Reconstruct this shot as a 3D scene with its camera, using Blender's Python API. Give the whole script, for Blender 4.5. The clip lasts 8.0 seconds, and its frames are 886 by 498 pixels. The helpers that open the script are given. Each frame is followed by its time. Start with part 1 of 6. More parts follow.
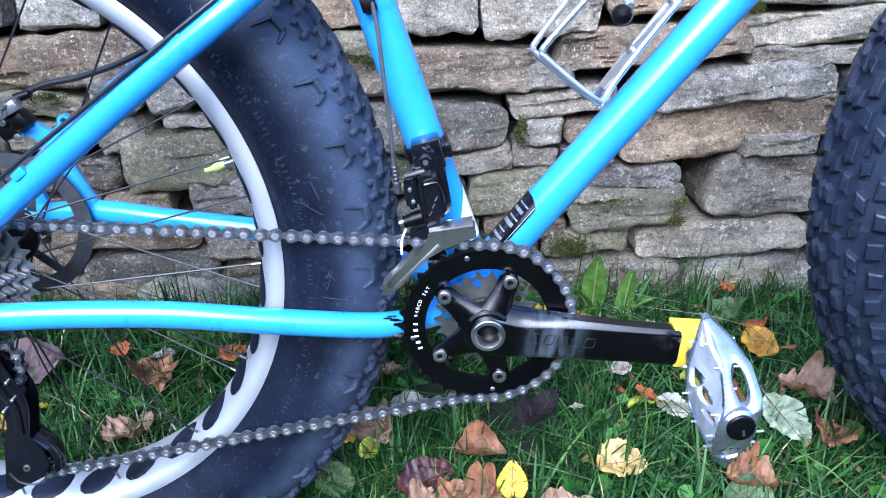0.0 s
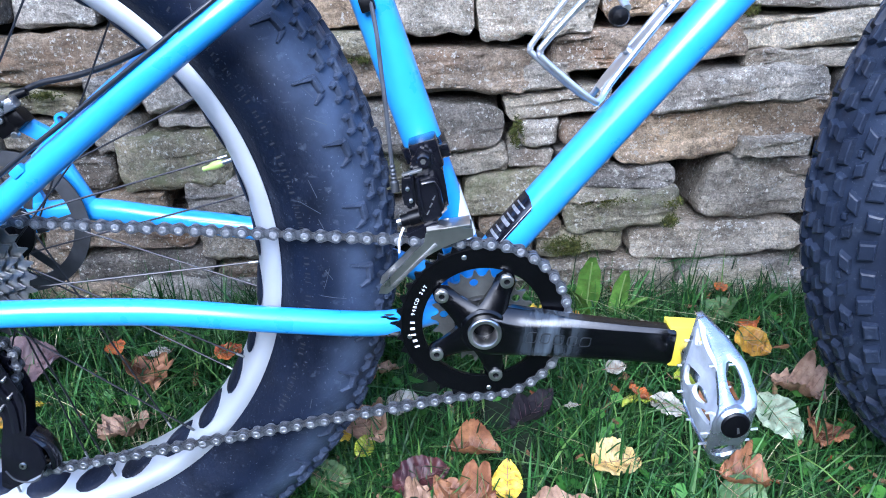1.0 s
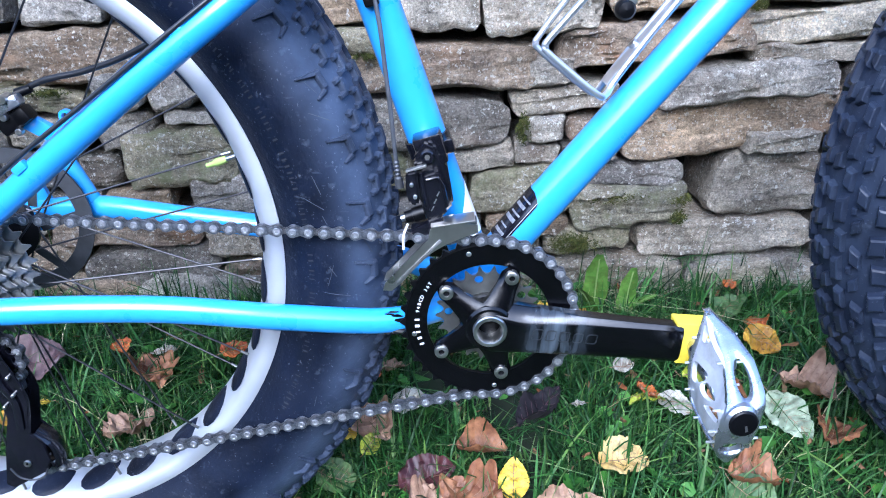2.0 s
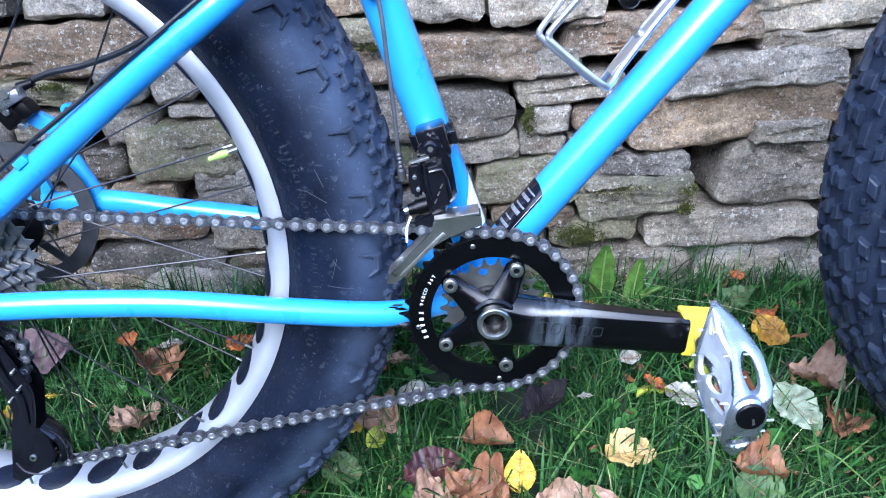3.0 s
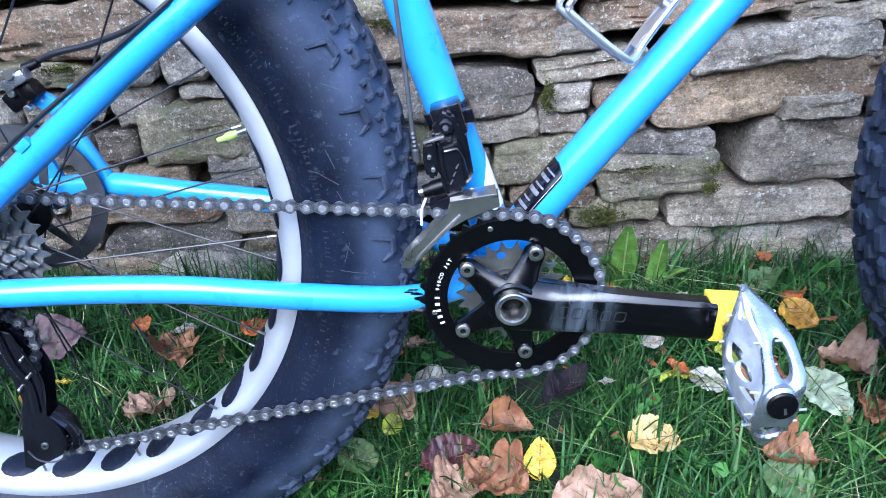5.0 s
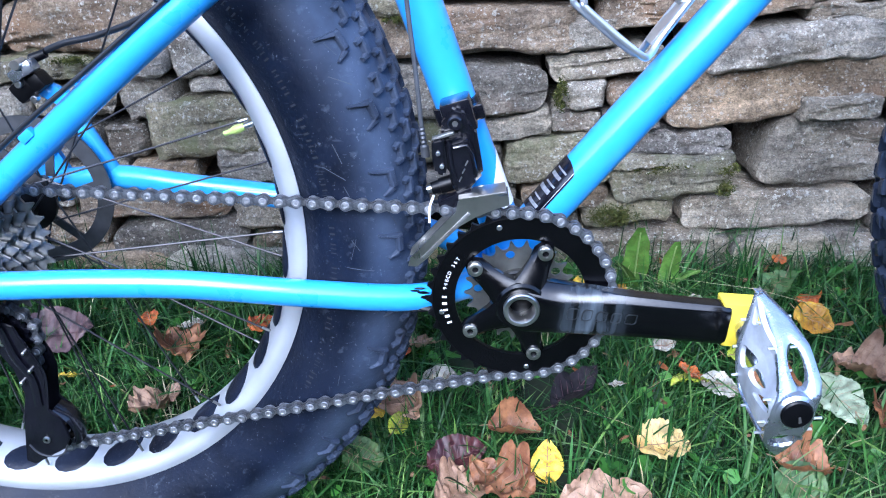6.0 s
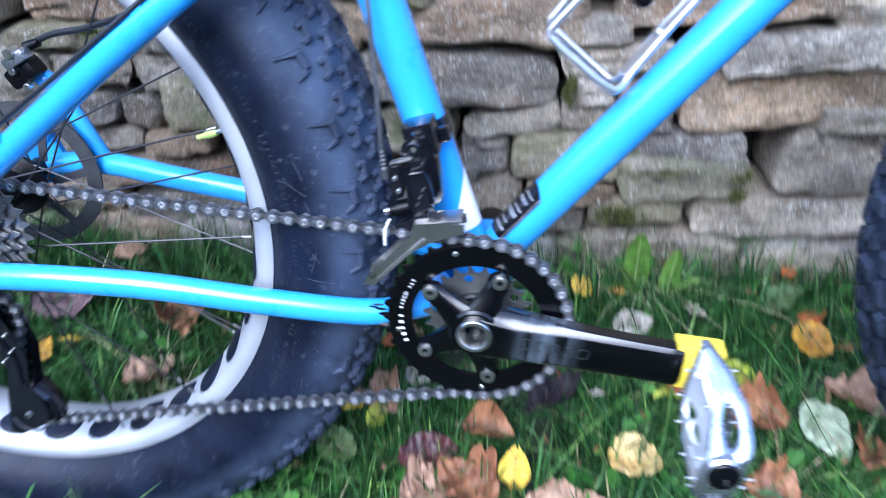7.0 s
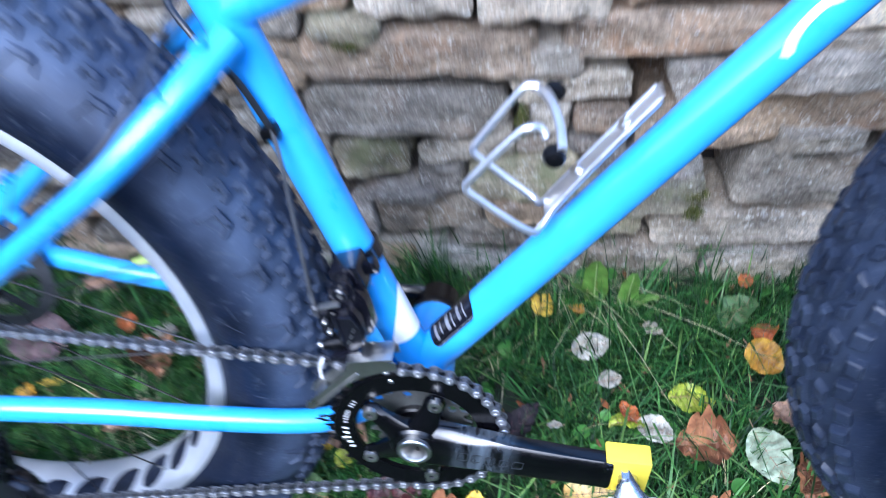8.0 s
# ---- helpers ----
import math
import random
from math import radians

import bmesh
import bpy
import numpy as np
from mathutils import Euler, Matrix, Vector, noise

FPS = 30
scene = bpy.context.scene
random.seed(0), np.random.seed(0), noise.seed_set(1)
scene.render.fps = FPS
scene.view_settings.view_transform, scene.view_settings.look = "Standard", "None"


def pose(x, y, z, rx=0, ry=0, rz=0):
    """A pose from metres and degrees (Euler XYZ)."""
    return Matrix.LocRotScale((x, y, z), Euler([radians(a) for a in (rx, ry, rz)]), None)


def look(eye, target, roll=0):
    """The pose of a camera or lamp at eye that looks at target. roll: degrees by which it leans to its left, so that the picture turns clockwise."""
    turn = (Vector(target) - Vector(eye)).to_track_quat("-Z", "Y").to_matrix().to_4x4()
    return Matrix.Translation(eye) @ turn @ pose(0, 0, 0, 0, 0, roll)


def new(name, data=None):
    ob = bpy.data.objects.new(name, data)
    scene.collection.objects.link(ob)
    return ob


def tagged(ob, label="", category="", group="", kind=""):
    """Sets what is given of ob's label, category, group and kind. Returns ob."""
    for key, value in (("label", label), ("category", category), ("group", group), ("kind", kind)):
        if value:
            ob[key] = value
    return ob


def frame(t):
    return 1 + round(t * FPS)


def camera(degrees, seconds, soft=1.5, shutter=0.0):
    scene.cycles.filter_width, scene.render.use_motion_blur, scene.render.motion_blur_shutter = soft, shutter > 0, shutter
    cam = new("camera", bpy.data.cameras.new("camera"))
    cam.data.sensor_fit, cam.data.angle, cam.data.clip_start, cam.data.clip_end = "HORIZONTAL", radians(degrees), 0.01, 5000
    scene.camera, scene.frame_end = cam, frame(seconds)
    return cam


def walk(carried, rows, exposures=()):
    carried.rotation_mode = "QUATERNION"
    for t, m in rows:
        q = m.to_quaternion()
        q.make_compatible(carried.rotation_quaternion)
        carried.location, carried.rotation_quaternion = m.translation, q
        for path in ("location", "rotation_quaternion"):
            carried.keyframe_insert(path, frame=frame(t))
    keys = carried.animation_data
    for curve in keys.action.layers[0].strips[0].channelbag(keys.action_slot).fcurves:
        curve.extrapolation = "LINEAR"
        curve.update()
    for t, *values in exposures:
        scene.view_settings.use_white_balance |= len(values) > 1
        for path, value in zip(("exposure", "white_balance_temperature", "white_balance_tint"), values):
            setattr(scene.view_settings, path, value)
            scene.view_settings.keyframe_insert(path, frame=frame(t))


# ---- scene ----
# ---- camera: the bicycle's own upright frame is the measure; LEAN tips it and the path together ----
LEAN = pose(0, 0, 0, -5)
cam = camera(58.0, 8.0, soft=1.0, shutter=1.6)
PATH = [
    (0, (-0.039, -0.667, 0.638), (-0.025, 1.174, -0.144), -1.5),
    (0.5, (-0.041, -0.669, 0.638), (-0.017, 1.172, -0.142), -1.2),
    (1, (-0.043, -0.671, 0.638), (-0.01, 1.17, -0.142), -1.1),
    (1.5, (-0.042, -0.669, 0.636), (-0.018, 1.172, -0.144), -1.2),
    (3, (-0.036, -0.662, 0.633), (-0.046, 1.171, -0.169), -2.0),
    (3.5, (-0.036, -0.658, 0.632), (-0.054, 1.168, -0.183), -2.2),
    (4, (-0.035, -0.653, 0.63), (-0.065, 1.168, -0.197), -2.5),
    (4.5, (-0.035, -0.647, 0.627), (-0.079, 1.169, -0.21), -2.8),
    (6, (-0.031, -0.629, 0.62), (-0.121, 1.181, -0.227), -2.5),
    (6.2, (-0.031, -0.627, 0.619), (-0.113, 1.189, -0.219), -1.7),
    (6.5, (-0.016, -0.619, 0.622), (-0.132, 1.195, -0.212), -0.4),
    (6.6, (-0.001, -0.617, 0.609), (-0.149, 1.211, -0.19), -0.2),
    (6.8, (0.026, -0.607, 0.63), (-0.173, 1.193, -0.22), -0.5),
    (7, (0.048, -0.594, 0.673), (-0.191, 1.138, -0.298), -1.0),
    (7.2, (0.072, -0.59, 0.721), (-0.206, 1.074, -0.355), -2.9),
    (7.4, (0.097, -0.569, 0.784), (-0.212, 1.017, -0.394), -5.5),
    (7.5, (0.1, -0.557, 0.812), (-0.206, 1.002, -0.403), -6.0),
    (7.6, (0.108, -0.558, 0.827), (-0.193, 1.014, -0.372), -6.2),
    (7.8, (0.108, -0.53, 0.858), (-0.168, 1.045, -0.343), -5.8),
    (8, (0.1, -0.49, 0.841), (-0.141, 1.068, -0.389), -4.5),
]
walk(cam, [(t, LEAN @ look(e, g, r)) for t, e, g, r in PATH], [(0.0, 2.18, 5000, 12), (8.0, 2.18, 5000, 12)])

# ---- world and light: soft overcast daylight ----
world = bpy.data.worlds.new("overcast_sky")
scene.world = world
world.use_nodes = True
wn = world.node_tree.nodes
sky = wn.new("ShaderNodeTexSky")
sky.sky_type = "NISHITA"
sky.sun_disc = False
sky.sun_elevation = radians(42)
sky.sun_rotation = radians(195)
sky.dust_density = 3.0
sky.air_density = 1.0
world.node_tree.links.new(sky.outputs[0], wn["Background"].inputs[0])
wn["Background"].inputs[1].default_value = 0.15
sun = new("sun", bpy.data.lights.new("sun", "SUN"))
sun.data.energy = 0.9
sun.data.angle = radians(40)
sun.data.color = (0.985, 0.995, 1.0)
sun.matrix_world = look((-0.6, -2.2, 2.6), (0, 0, 0.2))


# ---- materials ----
def nodes_of(name):
    m = bpy.data.materials.new(name)
    m.use_nodes = True
    return m, m.node_tree.nodes, m.node_tree.links, m.node_tree.nodes["Principled BSDF"]


def simple(name, colour, rough=0.5, metal=0.0, vary=0.12, scale=60.0, bump=0.0, coat=0.0, spec=0.5):
    """A surface with mottled colour, mottled gloss and fine relief."""
    m, n, l, b = nodes_of(name)
    tc = n.new("ShaderNodeTexCoord")
    a = n.new("ShaderNodeTexNoise")
    a.inputs["Scale"].default_value = scale
    a.inputs["Detail"].default_value = 6
    l.new(tc.outputs["Object"], a.inputs["Vector"])
    r = n.new("ShaderNodeValToRGB")
    c = Vector(colour)
    r.color_ramp.elements[0].position, r.color_ramp.elements[1].position = 0.3, 0.7
    r.color_ramp.elements[0].color = (*(c * (1 - vary)), 1)
    r.color_ramp.elements[1].color = (*(c * (1 + vary)), 1)
    l.new(a.outputs["Fac"], r.inputs["Fac"])
    l.new(r.outputs["Color"], b.inputs["Base Color"])
    g = n.new("ShaderNodeMapRange")
    g.inputs["To Min"].default_value, g.inputs["To Max"].default_value = max(0.03, rough - 0.08), min(1, rough + 0.08)
    l.new(a.outputs["Fac"], g.inputs["Value"])
    l.new(g.outputs[0], b.inputs["Roughness"])
    b.inputs["Metallic"].default_value = metal
    b.inputs["Coat Weight"].default_value = coat
    b.inputs["Coat Roughness"].default_value = 0.05
    b.inputs["Specular IOR Level"].default_value = spec
    if bump:
        f = n.new("ShaderNodeTexNoise")
        f.inputs["Scale"].default_value = scale * 8
        f.inputs["Detail"].default_value = 8
        l.new(tc.outputs["Object"], f.inputs["Vector"])
        u = n.new("ShaderNodeBump")
        u.inputs["Strength"].default_value, u.inputs["Distance"].default_value = bump, 0.001
        l.new(f.outputs["Fac"], u.inputs["Height"])
        l.new(u.outputs[0], b.inputs["Normal"])
    return m


def stone_material(name, low, high, lichen=0.45, moss=0.0, iron=0.35):
    """Weathered gritstone: two-scale mottling, pale lichen specks, thin moss, layered grain."""
    m, n, l, b = nodes_of(name)
    tc = n.new("ShaderNodeTexCoord")
    info = n.new("ShaderNodeObjectInfo")
    mp = n.new("ShaderNodeMapping")
    off = n.new("ShaderNodeVectorMath")
    off.operation = "SCALE"
    comb = n.new("ShaderNodeCombineXYZ")
    for k in range(3):
        l.new(info.outputs["Random"], comb.inputs[k])
    l.new(comb.outputs[0], off.inputs[0])
    off.inputs["Scale"].default_value = 37.0
    l.new(tc.outputs["Object"], mp.inputs["Vector"])
    l.new(off.outputs[0], mp.inputs["Location"])

    def noise_node(scale, detail=6, rough=0.6, stretch=None):
        t = n.new("ShaderNodeTexNoise")
        t.inputs["Scale"].default_value, t.inputs["Detail"].default_value, t.inputs["Roughness"].default_value = scale, detail, rough
        if stretch:
            q = n.new("ShaderNodeMapping")
            q.inputs["Scale"].default_value = stretch
            l.new(mp.outputs[0], q.inputs["Vector"])
            l.new(q.outputs[0], t.inputs["Vector"])
        else:
            l.new(mp.outputs[0], t.inputs["Vector"])
        return t

    def ramp(src, p0, c0, p1, c1):
        r = n.new("ShaderNodeValToRGB")
        r.color_ramp.elements[0].position, r.color_ramp.elements[1].position = p0, p1
        r.color_ramp.elements[0].color, r.color_ramp.elements[1].color = (*c0, 1), (*c1, 1)
        l.new(src, r.inputs["Fac"])
        return r

    def mix(fac, a, c, mode="MIX"):
        x = n.new("ShaderNodeMix")
        x.data_type, x.blend_type = "RGBA", mode
        if isinstance(fac, float):
            x.inputs[0].default_value = fac
        else:
            l.new(fac, x.inputs[0])
        for v, i in ((a, 6), (c, 7)):
            if isinstance(v, tuple):
                x.inputs[i].default_value = (*v, 1)
            else:
                l.new(v, x.inputs[i])
        return x.outputs[2]

    base = ramp(noise_node(16, 10, 0.70, (1, 1, 1.3)).outputs["Fac"], 0.32, low, 0.68, high).outputs[0]
    fine = ramp(noise_node(160, 6, 0.7).outputs["Fac"], 0.32, (0.50,) * 3, 0.70, (1.36,) * 3).outputs[0]
    base = mix(0.8, base, fine, "MULTIPLY")
    grit = ramp(noise_node(430, 4, 0.7).outputs["Fac"], 0.34, (0.46,) * 3, 0.68, (1.46,) * 3).outputs[0]
    base = mix(0.8, base, grit, "MULTIPLY")
    hue = ramp(info.outputs["Random"], 0.0, (0.90, 0.86, 0.83), 1.0, (1.20, 1.08, 0.90)).outputs[0]
    base = mix(1.0, base, hue, "MULTIPLY")
    rust = ramp(noise_node(9, 8, 0.65).outputs["Fac"], 0.52, (0, 0, 0), 0.74, (iron,) * 3).outputs[0]
    base = mix(rust, base, (0.30, 0.175, 0.095))
    pit = ramp(noise_node(75, 4, 0.6, (1, 1, 1.6)).outputs["Fac"], 0.30, (0.42,) * 3, 0.42, (1, 1, 1)).outputs[0]
    base = mix(0.85, base, pit, "MULTIPLY")
    bed = ramp(noise_node(20, 7, 0.62, (1, 1, 5.5)).outputs["Fac"], 0.34, (0.30,) * 3, 0.44, (1, 1, 1)).outputs[0]
    base = mix(0.5, base, bed, "MULTIPLY")
    tone = ramp(noise_node(7, 4, 0.55).outputs["Fac"], 0.34, (0.80, 0.79, 0.77), 0.66, (1.66, 1.63, 1.54)).outputs[0]
    base = mix(1.0, base, tone, "MULTIPLY")
    area = ramp(noise_node(18, 6).outputs["Fac"], 0.38, (0.10, 0.10, 0.10), 0.58, (1, 1, 1)).outputs[0]
    speck = ramp(noise_node(170, 6, 0.72).outputs["Fac"], 0.565, (0, 0, 0), 0.605, (1, 1, 1)).outputs[0]
    lich = mix(1.0, area, speck, "MULTIPLY")
    lich = mix(1.0, lich, (lichen,) * 3, "MULTIPLY")
    base = mix(lich, base, (0.80, 0.78, 0.68))
    crust = ramp(noise_node(62, 8, 0.76).outputs["Fac"], 0.585, (0, 0, 0), 0.64, (0.85 * lichen ** 2,) * 3).outputs[0]
    base = mix(mix(1.0, area, crust, "MULTIPLY"), base, (0.66, 0.66, 0.62))
    # crisp round lichen dots of mixed sizes
    for cell, reach in ((95, 0.30), (210, 0.34)):
        v = n.new("ShaderNodeTexVoronoi")
        v.inputs["Scale"].default_value = cell
        warp = n.new("ShaderNodeVectorMath")
        warp.operation = "MULTIPLY_ADD"
        wob = noise_node(cell * 1.7, 3, 0.6)
        l.new(wob.outputs["Color"], warp.inputs[0])
        warp.inputs[1].default_value = (0.55 / cell,) * 3
        l.new(mp.outputs[0], warp.inputs[2])
        l.new(warp.outputs[0], v.inputs["Vector"])
        size = n.new("ShaderNodeMapRange")
        size.inputs["From Min"].default_value, size.inputs["From Max"].default_value = 0.45, 1.0
        size.inputs["To Min"].default_value, size.inputs["To Max"].default_value = 0.0, reach
        l.new(v.outputs["Color"], size.inputs["Value"])
        inside = n.new("ShaderNodeMath")
        inside.operation = "SUBTRACT"
        l.new(size.outputs[0], inside.inputs[0])
        l.new(v.outputs["Distance"], inside.inputs[1])
        dot = ramp(inside.outputs[0], 0.0, (0, 0, 0), 0.06, (min(1.0, 0.95 * lichen),) * 3).outputs[0]
        base = mix(mix(0.55, dot, mix(1.0, area, dot, "MULTIPLY")), base, (0.92, 0.90, 0.82))
    soot = ramp(noise_node(48, 8, 0.7).outputs["Fac"], 0.60, (0, 0, 0), 0.70, (0.6,) * 3).outputs[0]
    base = mix(soot, base, (0.06, 0.055, 0.05))
    if moss:
        green = ramp(noise_node(30, 6).outputs["Fac"], 0.60 - 0.2 * moss, (0, 0, 0), 0.72 - 0.1 * moss, (0.8,) * 3).outputs[0]
        base = mix(green, base, (0.20, 0.21, 0.10))
    l.new(base, b.inputs["Base Color"])
    b.inputs["Roughness"].default_value = 0.88
    b.inputs["Specular IOR Level"].default_value = 0.3
    h1 = noise_node(40, 10, 0.74, (1, 1, 1.2))
    h2 = noise_node(220, 6, 0.7)
    add = n.new("ShaderNodeMath")
    add.operation = "MULTIPLY_ADD"
    add.inputs[1].default_value = 0.25
    l.new(h2.outputs["Fac"], add.inputs[0])
    l.new(h1.outputs["Fac"], add.inputs[2])
    u = n.new("ShaderNodeBump")
    u.inputs["Strength"].default_value, u.inputs["Distance"].default_value = 1.0, 0.020
    l.new(add.outputs[0], u.inputs["Height"])
    l.new(u.outputs[0], b.inputs["Normal"])
    return m


def leaf_material(name, low, high, spots=(0.05, 0.03, 0.02), spotty=0.5, rough=0.55):
    """A leaf blade: mottled between two colours, with dark decay spots; light shines through a little."""
    m, n, l, b = nodes_of(name)
    tc = n.new("ShaderNodeTexCoord")
    info = n.new("ShaderNodeObjectInfo")
    ad = n.new("ShaderNodeVectorMath")
    l.new(tc.outputs["Object"], ad.inputs[0])
    l.new(info.outputs["Random"], ad.inputs[1])
    a = n.new("ShaderNodeTexNoise")
    a.inputs["Scale"].default_value, a.inputs["Detail"].default_value = 45, 6
    s = n.new("ShaderNodeTexNoise")
    s.inputs["Scale"].default_value, s.inputs["Detail"].default_value = 190, 4
    for t in (a, s):
        l.new(ad.outputs[0], t.inputs["Vector"])
    r = n.new("ShaderNodeValToRGB")
    r.color_ramp.elements[0].position, r.color_ramp.elements[1].position = 0.35, 0.65
    r.color_ramp.elements[0].color, r.color_ramp.elements[1].color = (*low, 1), (*high, 1)
    l.new(a.outputs["Fac"], r.inputs["Fac"])
    q = n.new("ShaderNodeValToRGB")
    q.color_ramp.elements[0].position, q.color_ramp.elements[1].position = 0.60, 0.72
    q.color_ramp.elements[0].color, q.color_ramp.elements[1].color = (0, 0, 0, 1), (spotty, spotty, spotty, 1)
    l.new(s.outputs["Fac"], q.inputs["Fac"])
    x = n.new("ShaderNodeMix")
    x.data_type = "RGBA"
    l.new(q.outputs[0], x.inputs[0])
    l.new(r.outputs[0], x.inputs[6])
    x.inputs[7].default_value = (*spots, 1)
    w = n.new("ShaderNodeTexNoise")
    w.inputs["Scale"].default_value, w.inputs["Detail"].default_value = 60, 8
    w.inputs["Roughness"].default_value = 0.7
    l.new(ad.outputs[0], w.inputs["Vector"])
    k = n.new("ShaderNodeValToRGB")
    k.color_ramp.elements[0].position, k.color_ramp.elements[1].position = 0.36, 0.60
    k.color_ramp.elements[0].color, k.color_ramp.elements[1].color = (0.50, 0.44, 0.40, 1), (1.15, 1.15, 1.15, 1)
    l.new(w.outputs["Fac"], k.inputs["Fac"])
    z = n.new("ShaderNodeMix")
    z.data_type, z.blend_type = "RGBA", "MULTIPLY"
    z.inputs[0].default_value = 0.75
    l.new(x.outputs[2], z.inputs[6])
    l.new(k.outputs[0], z.inputs[7])
    l.new(z.outputs[2], b.inputs["Base Color"])
    b.inputs["Roughness"].default_value = rough
    b.inputs["Specular IOR Level"].default_value = 0.35
    b.inputs["Subsurface Weight"].default_value = 0.15
    b.inputs["Subsurface Radius"].default_value = (0.004, 0.004, 0.002)
    u = n.new("ShaderNodeBump")
    u.inputs["Strength"].default_value, u.inputs["Distance"].default_value = 0.5, 0.001
    l.new(s.outputs["Fac"], u.inputs["Height"])
    l.new(u.outputs[0], b.inputs["Normal"])
    return m


def island_material(name, stops, rough=0.5, sss=0.0):
    """For joined blades or litter: each island takes its own colour."""
    m, n, l, b = nodes_of(name)
    g = n.new("ShaderNodeNewGeometry")
    r = n.new("ShaderNodeValToRGB")
    r.color_ramp.elements[0].color = (*stops[0], 1)
    r.color_ramp.elements[-1].color = (*stops[-1], 1)
    for i, c in enumerate(stops[1:-1]):
        r.color_ramp.elements.new((i + 1) / (len(stops) - 1)).color = (*c, 1)
    l.new(g.outputs["Random Per Island"], r.inputs["Fac"])
    l.new(r.outputs[0], b.inputs["Base Color"])
    b.inputs["Roughness"].default_value = rough
    b.inputs["Subsurface Weight"].default_value = sss
    b.inputs["Specular IOR Level"].default_value = 0.25
    b.inputs["Subsurface Radius"].default_value = (0.003, 0.004, 0.001)
    return m


def rubber(name, colour, rough, sheen_dust=0.85):
    """Black tyre rubber with a dusty bloom, pale scuffs, fine grit and a sky sheen painted on the tread."""
    m = simple(name, colour, rough, 0.0, 0.4, 30, 0.5, spec=0.2)
    n, l = m.node_tree.nodes, m.node_tree.links
    b = n["Principled BSDF"]
    tc = n.new("ShaderNodeTexCoord")
    src = b.inputs["Base Color"].links[0].from_socket
    for scale, stretch, p0, p1, amount, tone in ((22, (1, 1, 1), 0.42, 0.78, 0.45, (0.014, 0.019, 0.036)), (60, (1.0, 0.25, 3.5), 0.66, 0.72, 0.25, (0.07, 0.08, 0.10)), (70, (3.5, 0.25, 1.0), 0.67, 0.73, 0.25, (0.07, 0.08, 0.10)), (420, (1, 1, 1), 0.64, 0.73, 0.45, (0.12, 0.135, 0.16)), (110, (1, 1, 1), 0.62, 0.74, 0.35, (0.07, 0.085, 0.11))):
        q = n.new("ShaderNodeMapping")
        q.inputs["Scale"].default_value = stretch
        l.new(tc.outputs["Object"], q.inputs["Vector"])
        t = n.new("ShaderNodeTexNoise")
        t.inputs["Scale"].default_value, t.inputs["Detail"].default_value = scale, 5
        l.new(q.outputs[0], t.inputs["Vector"])
        r = n.new("ShaderNodeMapRange")
        r.inputs["From Min"].default_value, r.inputs["From Max"].default_value, r.inputs["To Max"].default_value = p0, p1, amount
        l.new(t.outputs["Fac"], r.inputs["Value"])
        x = n.new("ShaderNodeMix")
        x.data_type = "RGBA"
        l.new(r.outputs[0], x.inputs[0])
        l.new(src, x.inputs[6])
        x.inputs[7].default_value = (*tone, 1)
        src = x.outputs[2]
    # bluish sky sheen and road dust, both painted into the tread, where the tyre is widest from its axle
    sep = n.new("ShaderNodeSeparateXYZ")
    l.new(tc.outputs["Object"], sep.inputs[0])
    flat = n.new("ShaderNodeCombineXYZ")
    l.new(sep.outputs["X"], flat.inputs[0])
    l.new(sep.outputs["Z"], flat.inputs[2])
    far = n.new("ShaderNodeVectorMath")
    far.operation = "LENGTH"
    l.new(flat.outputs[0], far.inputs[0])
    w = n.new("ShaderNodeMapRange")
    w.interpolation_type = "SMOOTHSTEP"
    w.inputs["From Min"].default_value, w.inputs["From Max"].default_value, w.inputs["To Max"].default_value = 0.312, 0.352, sheen_dust
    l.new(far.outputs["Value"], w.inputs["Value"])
    x = n.new("ShaderNodeMix")
    x.data_type = "RGBA"
    cloud = n.new("ShaderNodeTexNoise")
    cloud.inputs["Scale"].default_value, cloud.inputs["Detail"].default_value = 26, 7
    l.new(tc.outputs["Object"], cloud.inputs["Vector"])
    patchy = n.new("ShaderNodeMapRange")
    patchy.inputs["From Min"].default_value, patchy.inputs["From Max"].default_value, patchy.inputs["To Min"].default_value, patchy.inputs["To Max"].default_value = 0.35, 0.68, 0.45, 1.15
    l.new(cloud.outputs["Fac"], patchy.inputs["Value"])
    both = n.new("ShaderNodeMath")
    both.operation, both.use_clamp = "MULTIPLY", True
    l.new(w.outputs[0], both.inputs[0])
    l.new(patchy.outputs[0], both.inputs[1])
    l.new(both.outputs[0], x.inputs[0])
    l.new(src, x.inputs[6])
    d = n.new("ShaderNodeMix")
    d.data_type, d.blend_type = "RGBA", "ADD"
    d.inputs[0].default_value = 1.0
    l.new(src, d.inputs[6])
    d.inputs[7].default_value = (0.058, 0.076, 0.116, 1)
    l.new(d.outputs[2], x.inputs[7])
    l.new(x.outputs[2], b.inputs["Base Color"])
    return m


